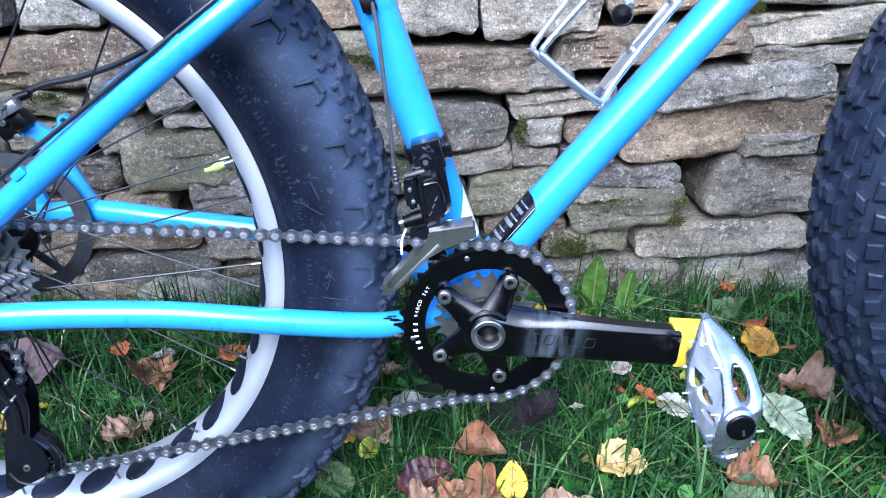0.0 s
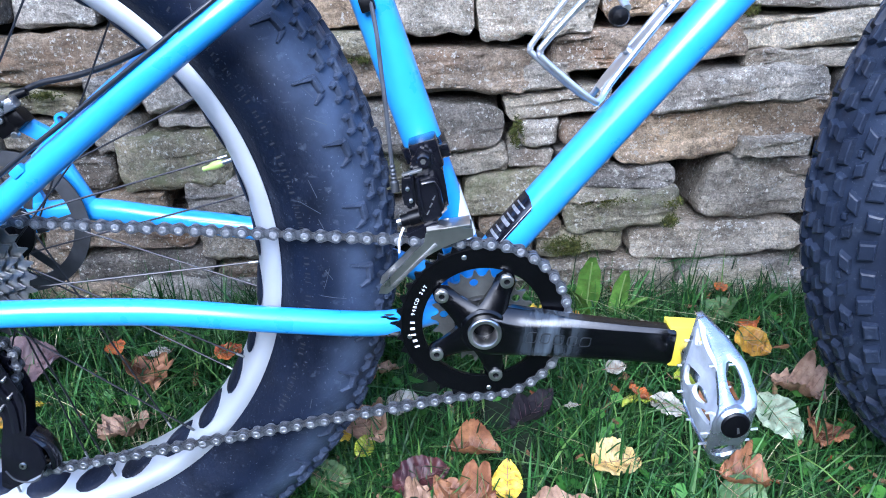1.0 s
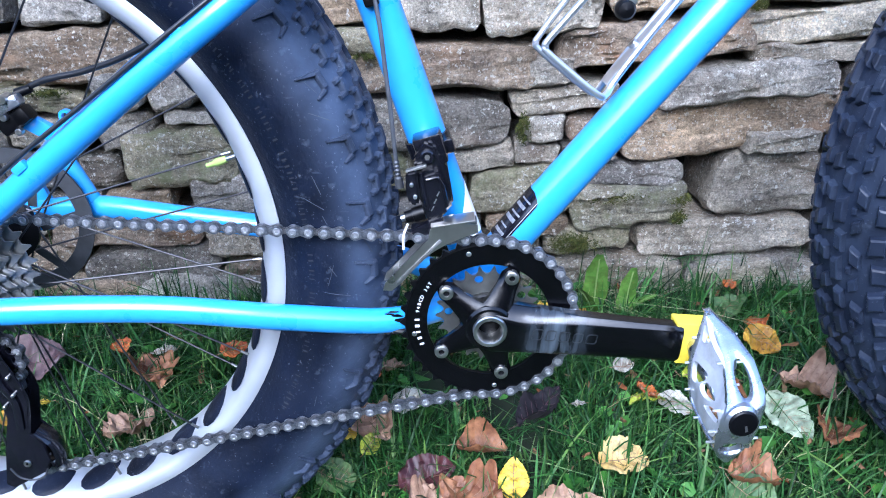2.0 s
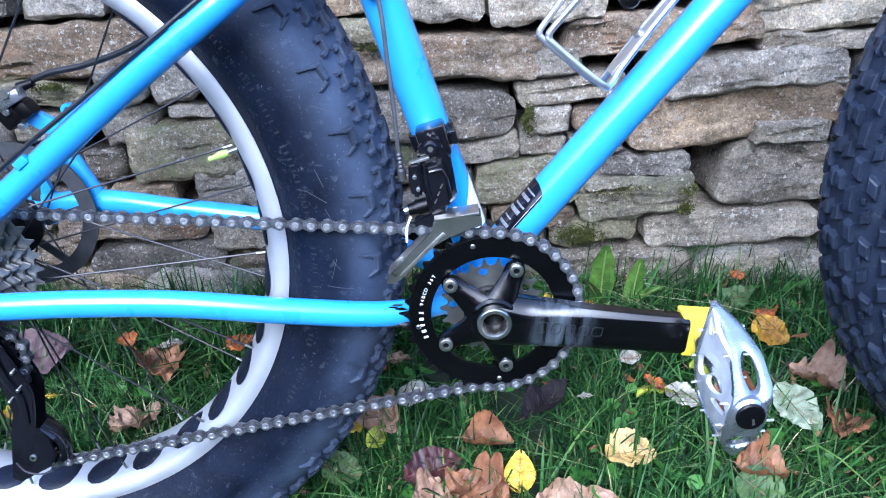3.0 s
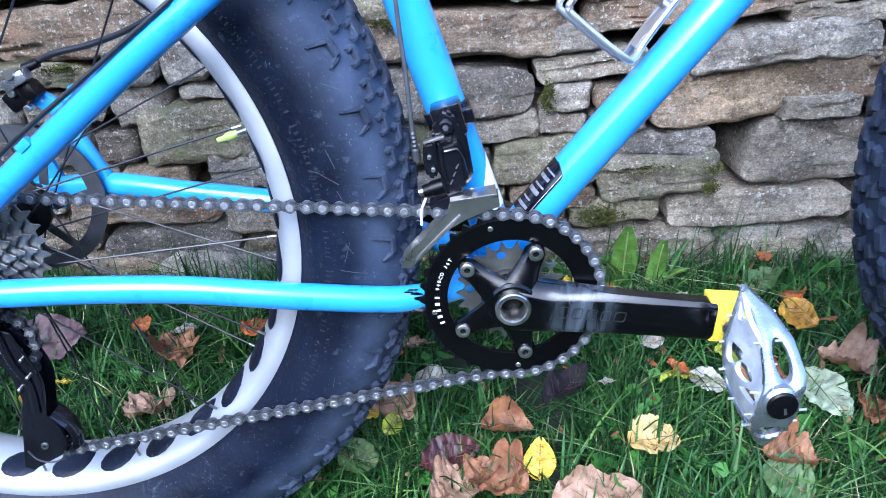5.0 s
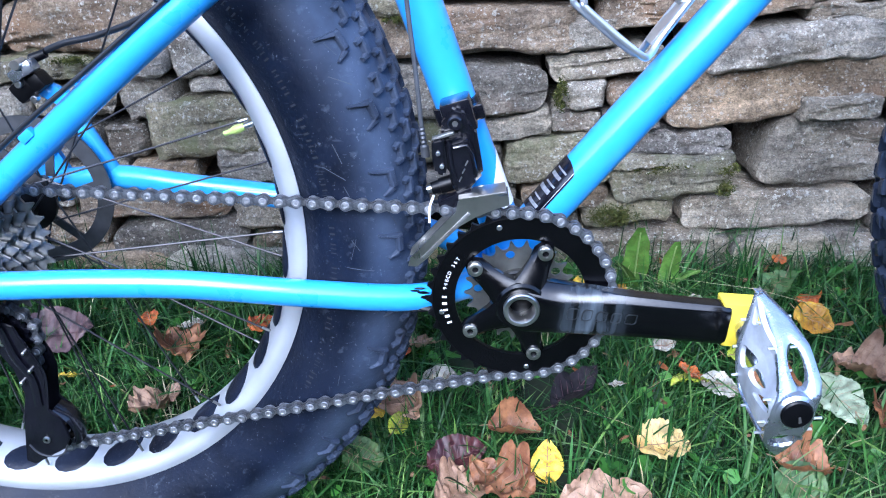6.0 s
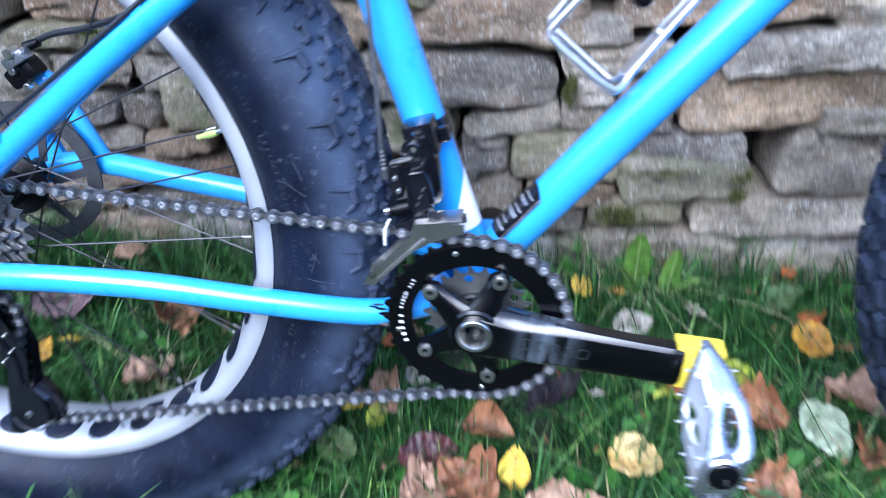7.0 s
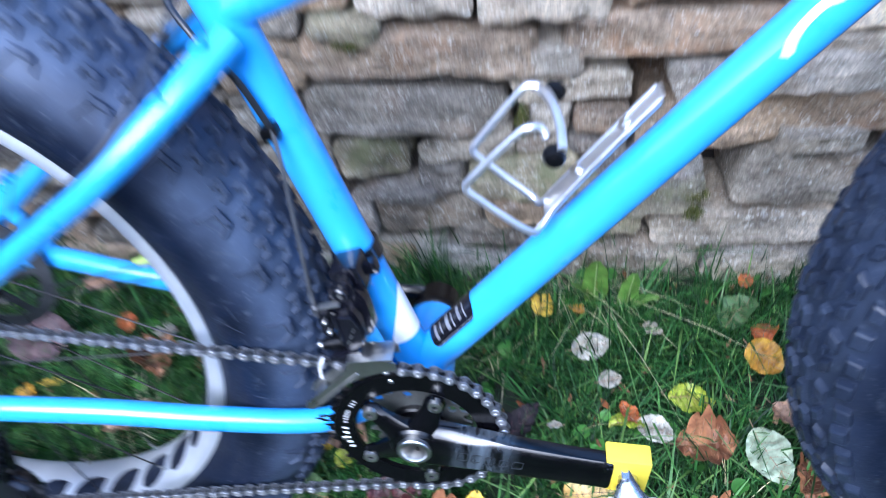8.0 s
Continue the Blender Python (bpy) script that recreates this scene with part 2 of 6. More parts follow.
def scuffed_crank():
    """Glossy black paint rubbed down to grey in brushed patches along the middle of the arm."""
    m = simple("scuffed_crank_paint", (0.0010, 0.0010, 0.0016), 0.17, 0.0, 0.3, 30, 0.05, spec=0.6)
    n, l = m.node_tree.nodes, m.node_tree.links
    b = n["Principled BSDF"]
    tc = n.new("ShaderNodeTexCoord")
    sep = n.new("ShaderNodeSeparateXYZ")
    l.new(tc.outputs["Object"], sep.inputs[0])
    band = n.new("ShaderNodeValToRGB")
    e = band.color_ramp.elements
    e[0].position, e[1].position = 0.026, 0.048
    e[0].color, e[1].color = (0, 0, 0, 1), (1, 1, 1, 1)
    e.new(0.064).color = (0.8, 0.8, 0.8, 1)
    e.new(0.086).color = (0, 0, 0, 1)
    l.new(sep.outputs["X"], band.inputs["Fac"])
    q = n.new("ShaderNodeMapping")
    q.inputs["Scale"].default_value = (2.6, 1, 0.35)
    l.new(tc.outputs["Object"], q.inputs["Vector"])
    t = n.new("ShaderNodeTexNoise")
    t.inputs["Scale"].default_value, t.inputs["Detail"].default_value = 60, 7
    l.new(q.outputs[0], t.inputs["Vector"])
    r = n.new("ShaderNodeMapRange")
    r.inputs["From Min"].default_value, r.inputs["From Max"].default_value, r.inputs["To Max"].default_value = 0.36, 0.80, 0.7
    l.new(t.outputs["Fac"], r.inputs["Value"])
    k = n.new("ShaderNodeMath")
    k.operation = "MULTIPLY"
    l.new(r.outputs[0], k.inputs[0])
    l.new(band.outputs[0], k.inputs[1])
    x = n.new("ShaderNodeMix")
    x.data_type = "RGBA"
    l.new(k.outputs[0], x.inputs[0])
    l.new(b.inputs["Base Color"].links[0].from_socket, x.inputs[6])
    x.inputs[7].default_value = (0.13, 0.16, 0.19, 1)
    l.new(x.outputs[2], b.inputs["Base Color"])
    return m


BLUE = simple("blue_frame_paint", (0.062, 0.305, 0.74), 0.30, 0.0, 0.05, 40, 0.0, coat=1.0, spec=0.25)
BLACK = simple("black_anodised_metal", (0.0018, 0.0018, 0.0026), 0.36, 0.0, 0.3, 80, 0.15, coat=0.0, spec=0.22)
GLOSS = simple("black_crank_paint", (0.0012, 0.0012, 0.0018), 0.20, 0.0, 0.3, 30, 0.05, coat=0.0, spec=0.4)
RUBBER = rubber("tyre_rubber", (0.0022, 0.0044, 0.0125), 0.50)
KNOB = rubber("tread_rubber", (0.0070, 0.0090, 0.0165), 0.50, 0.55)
PALE_SCRATCH = simple("pale_scratched_rubber", (0.042, 0.050, 0.066), 0.7, 0.0, 0.4, 200, 0.2)
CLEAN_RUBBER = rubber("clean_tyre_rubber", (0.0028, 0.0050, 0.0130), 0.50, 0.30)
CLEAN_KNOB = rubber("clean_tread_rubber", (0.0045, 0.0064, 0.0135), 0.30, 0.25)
DUST = simple("dusty_scuff", (0.011, 0.014, 0.021), 0.8, 0.0, 0.3, 90, 0.2)
SILVER = simple("silver_rim_anodising", (0.43, 0.455, 0.49), 0.48, 0.55, 0.07, 25, 0.05)
STEEL = simple("polished_steel", (0.62, 0.61, 0.59), 0.30, 1.0, 0.15, 60, 0.1)
BRIGHT = simple("bright_anodised_alloy", (0.74, 0.74, 0.75), 0.32, 0.9, 0.06, 60, 0.1)
CHAINM = simple("oily_chain_steel", (0.20, 0.212, 0.24), 0.34, 0.85, 0.45, 300, 0.2)
CHAIND = simple("black_oily_chain_steel", (0.11, 0.112, 0.12), 0.42, 0.7, 0.4, 300, 0.2)
PIN = simple("chain_pin_steel", (0.36, 0.365, 0.38), 0.46, 0.8, 0.30, 300, 0.1)
DULL = simple("worn_grey_steel", (0.30, 0.30, 0.29), 0.38, 0.9, 0.2, 90, 0.1)
ALLOY = simple("cast_polished_alloy", (0.52, 0.55, 0.61), 0.27, 0.92, 0.16, 55, 0.25)
# lighter copy of the pedal alloy: reflected sky is put into the colour
CAST = simple("skylit_cast_alloy", (0.66, 0.69, 0.74), 0.34, 0.50, 0.2, 70, 0.3)
DERAIL = simple("glossy_black_alloy", (0.005, 0.005, 0.008), 0.16, 0.0, 0.3, 60, 0.1, coat=0.35, spec=0.45)
YELLOW = simple("yellow_rubber_boot", (0.80, 0.62, 0.045), 0.45, 0.0, 0.08, 50, 0.1)
WHITE = simple("white_decal", (0.78, 0.78, 0.78), 0.4, 0.0, 0.05, 50)
LIME = simple("lime_plastic", (0.50, 0.66, 0.16), 0.4, 0.0, 0.1, 60)
# near black, so that the axle's hollow has its shade in the colour
BORE = simple("shaded_axle_bore", (0.012, 0.011, 0.011), 0.5, 0.0, 0.6, 60, 0.2, spec=0.3)
INNER = simple("worn_ring_steel", (0.17, 0.175, 0.165), 0.42, 0.85, 0.2, 90, 0.1)
ROTOR = simple("dark_rotor_steel", (0.075, 0.078, 0.085), 0.45, 0.6, 0.2, 90, 0.1)
CABLE = simple("black_cable_housing", (0.012, 0.013, 0.016), 0.35, 0.0, 0.2, 60)
SPOKE = simple("dark_spoke_steel", (0.035, 0.035, 0.038), 0.38, 0.7, 0.2, 90)
SCRATCH = simple("bare_scratched_alloy", (0.016, 0.019, 0.022), 0.4, 0.3, 0.6, 160, 0.2)
STONES = [
    stone_material("grey_gritstone", (0.165, 0.158, 0.146), (0.47, 0.455, 0.42), 0.9),
    stone_material("brown_gritstone", (0.150, 0.122, 0.096), (0.43, 0.36, 0.28), 0.7, 0.0, 1.0),
    stone_material("dark_gritstone", (0.115, 0.111, 0.107), (0.33, 0.32, 0.30), 0.7),
    stone_material("pale_gritstone", (0.215, 0.208, 0.192), (0.55, 0.535, 0.495), 1.0),
    stone_material("mossy_gritstone", (0.15, 0.142, 0.108), (0.42, 0.405, 0.32), 0.7, 0.6),
]
WORN = scuffed_crank()
# core earth coloured near black: the shade deep in the gaps is painted in
CORE = simple("shaded_core_earth", (0.012, 0.011, 0.010), 0.95, 0.0, 0.3, 30, 0.6)
SOIL = simple("dark_mossy_soil", (0.012, 0.018, 0.008), 0.95, 0.0, 0.5, 12, 0.8)
GRASS = island_material("grass_blades", [(0.004, 0.014, 0.004), (0.012, 0.042, 0.008), (0.028, 0.096, 0.018), (0.007, 0.028, 0.006), (0.019, 0.074, 0.015), (0.066, 0.165, 0.034), (0.011, 0.041, 0.009), (0.145, 0.245, 0.055)], 0.52, 0.08)
STRAW = island_material("dry_straw", [(0.35, 0.30, 0.17), (0.50, 0.44, 0.28), (0.28, 0.24, 0.12)], 0.7)


# ---- mesh helpers ----
def link(name, bm, mat, parent=None, label="", smooth=True, category=""):
    me = bpy.data.meshes.new(name)
    bm.normal_update()
    bm.to_mesh(me)
    bm.free()
    me.materials.append(mat)
    if smooth:
        me.shade_smooth()
        me.set_sharp_from_angle(angle=radians(38))
    ob = new(name, me)
    ob.parent = parent
    if label or category:
        tagged(ob, label, category)
    return ob


def part(name, bm, material, parent, label="", smooth=True):
    return link(name, bm, material, parent, label, smooth)


def sweep(bm, pts, radii, seg=12, squash=1.0, side=(0, 1, 0), caps=True):
    """A round or flattened tube along points; squash widens it along side."""
    pts = [Vector(p) for p in pts]
    if not isinstance(radii, (list, tuple)):
        radii = [radii] * len(pts)
    rings = []
    for i, p in enumerate(pts):
        d = (pts[min(i + 1, len(pts) - 1)] - pts[max(i - 1, 0)]).normalized()
        s = Vector(side)
        s = (s - d * s.dot(d))
        if s.length < 1e-4:
            s = d.orthogonal()
        s.normalize()
        u = d.cross(s)
        rings.append([bm.verts.new(p + (s * math.cos(a) * squash + u * math.sin(a)) * radii[i]) for a in (2 * math.pi * k / seg for k in range(seg))])
    for a, b in zip(rings, rings[1:]):
        for k in range(seg):
            bm.faces.new((a[k], a[(k + 1) % seg], b[(k + 1) % seg], b[k]))
    if caps:
        bm.faces.new(rings[0][::-1])
        bm.faces.new(rings[-1])
    return bm


def smooth_path(pts, steps=6):
    """Catmull-Rom through the points."""
    p = [Vector(q) for q in pts]
    p = [p[0] * 2 - p[1]] + p + [p[-1] * 2 - p[-2]]
    out = []
    for i in range(1, len(p) - 2):
        for k in range(steps):
            t = k / steps
            out.append(0.5 * (2 * p[i] + (p[i + 1] - p[i - 1]) * t + (2 * p[i - 1] - 5 * p[i] + 4 * p[i + 1] - p[i + 2]) * t * t + (3 * p[i] - p[i - 1] - 3 * p[i + 1] + p[i + 2]) * t ** 3))
    return out + [p[-2]]


def lathe(bm, profile, centre, seg=96, closed=False):
    """Turns (radius, y) points about an axis along y through centre."""
    c = Vector(centre)
    rings = [[bm.verts.new(c + Vector((r * math.cos(a), y, r * math.sin(a)))) for r, y in profile] for a in (2 * math.pi * k / seg for k in range(seg))]
    n = len(profile)
    for k in range(seg):
        a, b = rings[k], rings[(k + 1) % seg]
        for i in range(n if closed else n - 1):
            bm.faces.new((a[i], a[(i + 1) % n], b[(i + 1) % n], b[i]))
    return bm


def disc(bm, centre, r, y0, y1, seg=24, bevel=0.0):
    """A solid cylinder along y with chamfered rims."""
    e = bevel
    return lathe(bm, [(0.0001, y0), (r - e, y0), (r, y0 + e), (r, y1 - e), (r - e, y1), (0.0001, y1)], centre, seg)


def block(bm, centre, size, turn=(0, 0, 0), bevel=0.002, taper=1.0):
    """A chamfered box."""
    g = bmesh.ops.create_cube(bm, size=1.0)
    vs = g["verts"]
    for v in vs:
        if v.co.z > 0:
            v.co.x *= taper
            v.co.y *= taper
    m = pose(*centre, *turn) @ Matrix.Diagonal((*size, 1))
    bmesh.ops.transform(bm, matrix=m, verts=vs)
    if bevel:
        es = list({e for v in vs for e in v.link_edges})
        bmesh.ops.bevel(bm, geom=es, offset=bevel, segments=2, affect="EDGES", profile=0.6)
    return bm


def plate(bm, outline, y0, y1):
    """A flat plate in the xz plane from an outline, between y0 and y1."""
    a = [bm.verts.new((x, y0, z)) for x, z in outline]
    b = [bm.verts.new((x, y1, z)) for x, z in outline]
    n = len(outline)
    bm.faces.new(a)
    bm.faces.new(b[::-1])
    for i in range(n):
        bm.faces.new((a[(i + 1) % n], a[i], b[i], b[(i + 1) % n]))
    bmesh.ops.recalc_face_normals(bm, faces=bm.faces[:])
    return bm


def ring_plate(bm, outer, inner, y0, y1):
    """A flat ring between two closed outlines with the same count of points."""
    n = len(outer)
    vs = [[bm.verts.new((x, y, z)) for x, z in o] for o in (outer, inner) for y in (y0, y1)]
    oa, ob_, ia, ib = vs
    for i in range(n):
        j = (i + 1) % n
        bm.faces.new((oa[i], oa[j], ia[j], ia[i]))
        bm.faces.new((ob_[j], ob_[i], ib[i], ib[j]))
        bm.faces.new((oa[j], oa[i], ob_[i], ob_[j]))
        bm.faces.new((ia[i], ia[j], ib[j], ib[i]))
    bmesh.ops.recalc_face_normals(bm, faces=bm.faces[:])
    return bm


def B():
    return bmesh.new()

# ---- ground ----
def soil_height(x, y):
    """A level verge in front that swells gently to the foot of the wall."""
    rise = 0.012 + 0.075 * max(0.0, min(1.0, (y + 0.05) / 0.45)) ** 1.2
    near = max(0.0, 1 - abs(y) / 3) * max(0.0, 1 - abs(x) / 4)
    return rise * (0.3 + 0.7 * near) + 0.010 * near * noise.noise(Vector((x * 6, y * 6, 0)))


def ground_sheet():
    bm = B()
    inner = [i * 0.04 for i in range(-50, 51)]
    outer = [2.3, 3, 4.5, 7, 12, 25, 60, 150, 400, 1000, 2500]
    axis = [-v for v in reversed(outer)] + inner + outer
    grid = [[bm.verts.new((x, y, soil_height(x, y))) for y in axis] for x in axis]
    for i in range(len(axis) - 1):
        for j in range(len(axis) - 1):
            bm.faces.new((grid[i][j], grid[i + 1][j], grid[i + 1][j + 1], grid[i][j + 1]))
    return bm


tagged(link("ground", ground_sheet(), SOIL), "dark soil of the grassy verge below the stone wall", "ground", kind="structure")

# ---- dry stone wall: battered back by the same few degrees as the bicycle leans ----
WALL_FACE = 0.37
wall = tagged(new("wall_stone"), "dry stone wall of rough grey and brown gritstone slabs", "wall", kind="structure")
wall.matrix_world = LEAN


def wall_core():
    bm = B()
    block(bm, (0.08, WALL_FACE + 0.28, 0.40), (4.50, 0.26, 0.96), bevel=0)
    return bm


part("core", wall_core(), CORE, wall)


def stone(cx, cz, w, h, kind, tilt, fine=9, depth=0.16, sides=None):
    """One slab: a rounded block with a wandering outline, broken face and layered edges."""
    seed = Vector((cx * 31.7, cz * 17.3, w * 53.1))
    rnd = random.Random(int(cx * 9973) + int(cz * 7919))
    bm = B()
    bmesh.ops.create_cube(bm, size=2.0)
    bmesh.ops.subdivide_edges(bm, edges=bm.edges[:], cuts=fine, use_grid_fill=True)
    lean_l, lean_r = rnd.uniform(-0.5, 0.5), rnd.uniform(-0.5, 0.5)
    top, bot = rnd.uniform(-0.10, 0.10), rnd.uniform(-0.10, 0.10)
    p = rnd.uniform(3.0, 9.0)
    if sides:
        lean_l, lean_r = sides
    chips = [(rnd.uniform(-1, 1), rnd.choice((-1, 1)), rnd.uniform(0.10, 0.34), rnd.uniform(0.04, 0.15)) for _ in range(5)]
    for v in bm.verts:
        c = v.co
        k = (abs(c.x) ** p + abs(c.z) ** p) ** (1 / p)
        s = max(abs(c.x), abs(c.z)) / max(k, 1e-6)
        x, y, z = c.x * s, c.y, c.z * s
        if c.y < 0:
            edge = max(abs(x), abs(z))
            y += 0.10 * max(0.0, edge - 0.80) / 0.2
        x += (lean_l if x < 0 else lean_r) * z * 0.25 * min(1, h / w + 0.2)
        z += (top if z > 0 else bot) * x
        for at_x, edge, wide, deep in chips:
            # pieces broken out of the upper and lower arrises
            z -= edge * deep * max(0.0, 1 - abs(x - at_x) / wide) * max(0.0, edge * z) ** 2
        q = Vector((x * w / 2, y * depth / 2, z * h / 2))
        n1 = noise.noise_vector(q * 11 + seed)
        n2 = noise.noise_vector(q * 38 + seed)
        n3 = noise.noise(Vector((q.x * 14, q.y * 14, q.z * 95)) + seed)
        q += Vector((n1.x * 0.010, n1.y * 0.010, n1.z * 0.0065)) + n2 * 0.0040 + noise.noise_vector(q * 95 + seed) * 0.0016
        if c.y < 0:
            q.y += n3 * 0.0010 + noise.cell(Vector((q.x * 13 + q.z * 6, q.z * 30 - q.x * 3, 0)) + seed) * 0.0042 + noise.cell(Vector((q.x * 50 + q.z * 30, q.z * 60 - q.x * 9, 0)) + seed) * 0.0014
        v.co = q
    m = pose(cx, WALL_FACE + depth / 2 + rnd.uniform(-0.012, 0.010), cz, 0, -tilt, 0)
    bm.transform(m)
    bm.normal_update()
    return bm


def lay_slabs(slabs):
    """Large slabs of one stretch: middle x, middle z, width, height, kind of stone, tilt."""
    for cx, cz, w, h, kind, tilt, *sides in slabs:
        part("stone", stone(cx, cz, w * 0.975, h * 0.935, kind, tilt, 22, sides=sides), STONES[kind], wall)


lay_slabs([(-0.508, 0.538, 0.103, 0.059, 3, 0), (-0.604, 0.544, 0.083, 0.067, 2, 0), (-0.396, 0.544, 0.111, 0.057, 0, 0), (-0.514, 0.47, 0.229, 0.076, 1, 3), (-0.336, 0.493, 0.106, 0.028, 0, 0), (-0.577, 0.416, 0.174, 0.031, 4, 0), (-0.449, 0.428, 0.068, 0.057, 0, 5), (-0.358, 0.436, 0.109, 0.073, 3, 8)])
lay_slabs([(-0.646, 0.368, 0.077, 0.065, 0, 0), (-0.55, 0.376, 0.103, 0.048, 2, 0), (-0.456, 0.371, 0.076, 0.052, 0, 8), (-0.346, 0.39, 0.101, 0.019, 3, 0), (-0.602, 0.324, 0.157, 0.051, 2, 0), (-0.492, 0.318, 0.054, 0.051, 2, 0), (-0.378, 0.336, 0.161, 0.089, 4, 4)])
lay_slabs([(-0.59, 0.277, 0.175, 0.032, 0, 0), (-0.449, 0.277, 0.096, 0.029, 1, 0), (-0.321, 0.284, 0.104, 0.063, 0, 0), (-0.65, 0.241, 0.135, 0.04, 2, 0), (-0.476, 0.23, 0.211, 0.046, 1, 0), (-0.32, 0.216, 0.102, 0.064, 0, -3), (-0.635, 0.192, 0.172, 0.048, 1, 0), (-0.448, 0.174, 0.199, 0.06, 2, 0), (-0.304, 0.158, 0.089, 0.047, 1, 0)])
lay_slabs([(-0.231, 0.498, 0.096, 0.063, 0, 0), (-0.243, 0.432, 0.114, 0.065, 1, 0), (-0.244, 0.364, 0.094, 0.066, 2, 0), (-0.217, 0.292, 0.092, 0.069, 0, 0), (-0.211, 0.222, 0.106, 0.063, 1, 0), (-0.196, 0.158, 0.116, 0.053, 2, 0), (-0.168, 0.523, 0.095, 0.036, 1, -2), (-0.128, 0.483, 0.086, 0.036, 4, -2)])
lay_slabs([(-0.042, 0.447, 0.284, 0.064, 1, -1), (-0.066, 0.371, 0.260, 0.074, 2, -1), (-0.118, 0.299, 0.098, 0.074, 4, 0), (-0.085, 0.251, 0.104, 0.020, 2, 0), (-0.138, 0.214, 0.036, 0.050, 0, 0), (-0.049, 0.213, 0.140, 0.054, 2, 0), (-0.076, 0.149, 0.117, 0.052, 0, 0)])
lay_slabs([(-0.048, 0.526, 0.137, 0.071, 3, 0), (0.1, 0.522, 0.152, 0.079, 3, 3), (0.271, 0.54, 0.188, 0.061, 1, 3), (0.248, 0.471, 0.25, 0.057, 1, 4), (0.113, 0.436, 0.061, 0.04, 0, 2), (0.133, 0.398, 0.142, 0.039, 3, 2), (0.369, 0.418, 0.244, 0.055, 3, 4)])
lay_slabs([(0.113, 0.359, 0.055, 0.037, 3, 0), (0.174, 0.358, 0.064, 0.031, 1, 0), (0.098, 0.326, 0.059, 0.031, 3, 0), (0.167, 0.326, 0.073, 0.027, 2, 0), (0.005, 0.316, 0.117, 0.035, 3, 8), (0.078, 0.277, 0.145, 0.066, 4, 4), (-0.03, 0.27, 0.063, 0.053, 2, 0), (0.357, 0.361, 0.302, 0.08, 1, 7), (0.428, 0.335, 0.108, 0.034, 0, 3)])
lay_slabs([(0.424, 0.274, 0.160, 0.102, 0, 3, 0.9, -0.4)])
lay_slabs([(0.23, 0.293, 0.132, 0.038, 2, 0), (0.222, 0.252, 0.158, 0.066, 4, 2, -0.3, 0.7), (0.083, 0.222, 0.119, 0.04, 1, 0), (0.368, 0.196, 0.255, 0.053, 3, 2), (0.174, 0.197, 0.131, 0.042, 4, 0), (0.044, 0.184, 0.12, 0.039, 2, 0), (0.211, 0.148, 0.196, 0.049, 2, 0), (0.415, 0.14, 0.202, 0.049, 0, 0), (0.597, 0.132, 0.154, 0.044, 1, 0)])
lay_slabs([(0.488, 0.53, 0.244, 0.033, 0, 0), (0.481, 0.489, 0.234, 0.044, 3, 3), (0.468, 0.453, 0.185, 0.026, 0, 2), (0.554, 0.412, 0.09, 0.066, 2, 0), (0.571, 0.342, 0.116, 0.067, 1, 0), (0.572, 0.262, 0.147, 0.09, 0, 0), (0.581, 0.186, 0.164, 0.059, 2, 0)])
# plainer courses carry the wall on above and to both sides
rng = random.Random(5)
z = 0.02
while z < 0.92:
    h = rng.uniform(0.045, 0.085)
    x = -2.2
    while x < 2.2:
        w = rng.uniform(0.10, 0.30)
        cx, cz = x + w / 2, z + h / 2
        inside = -0.655 < cx - w / 2 + 0.02 and cx + w / 2 - 0.02 < 0.665 and 0.13 < cz < 0.572
        clash = not inside and x < 0.66 and x + w > -0.65 and 0.13 < cz < 0.572
        if clash:
            if cx < 0:
                w = -0.655 - x
            else:
                x += 0.02
                continue
            cx = x + w / 2
        if not inside and w > 0.03:
            part("stone", stone(cx, cz, w * 0.985, h * 0.96, 0, rng.uniform(-2, 2), 20 if abs(cx) < 0.8 and z < 0.16 else 4), STONES[rng.choice((0, 0, 1, 2, 3))], wall)
        x += max(w, 0.02)
    z += h

# ---- bicycle ----
bike = tagged(new("bicycle"), "bright blue steel fat-tyred bicycle leaning towards a stone wall", "bicycle")
bike.matrix_world = LEAN
BB = Vector((0.0, 0.0, 0.310))
RA = Vector((-0.446, 0.0, 0.366))
FA = Vector((0.668, 0.017, 0.391))
STEER = 3
ST_TOP = Vector((-0.122, 0, 0.690))
DT_LOW = Vector((0.000, 0, 0.329))
DT_TOP = Vector((0.405, 0, 0.803))
HT_LOW = Vector((0.405, 0, 0.790))
HT_TOP = Vector((0.372, 0, 0.895))


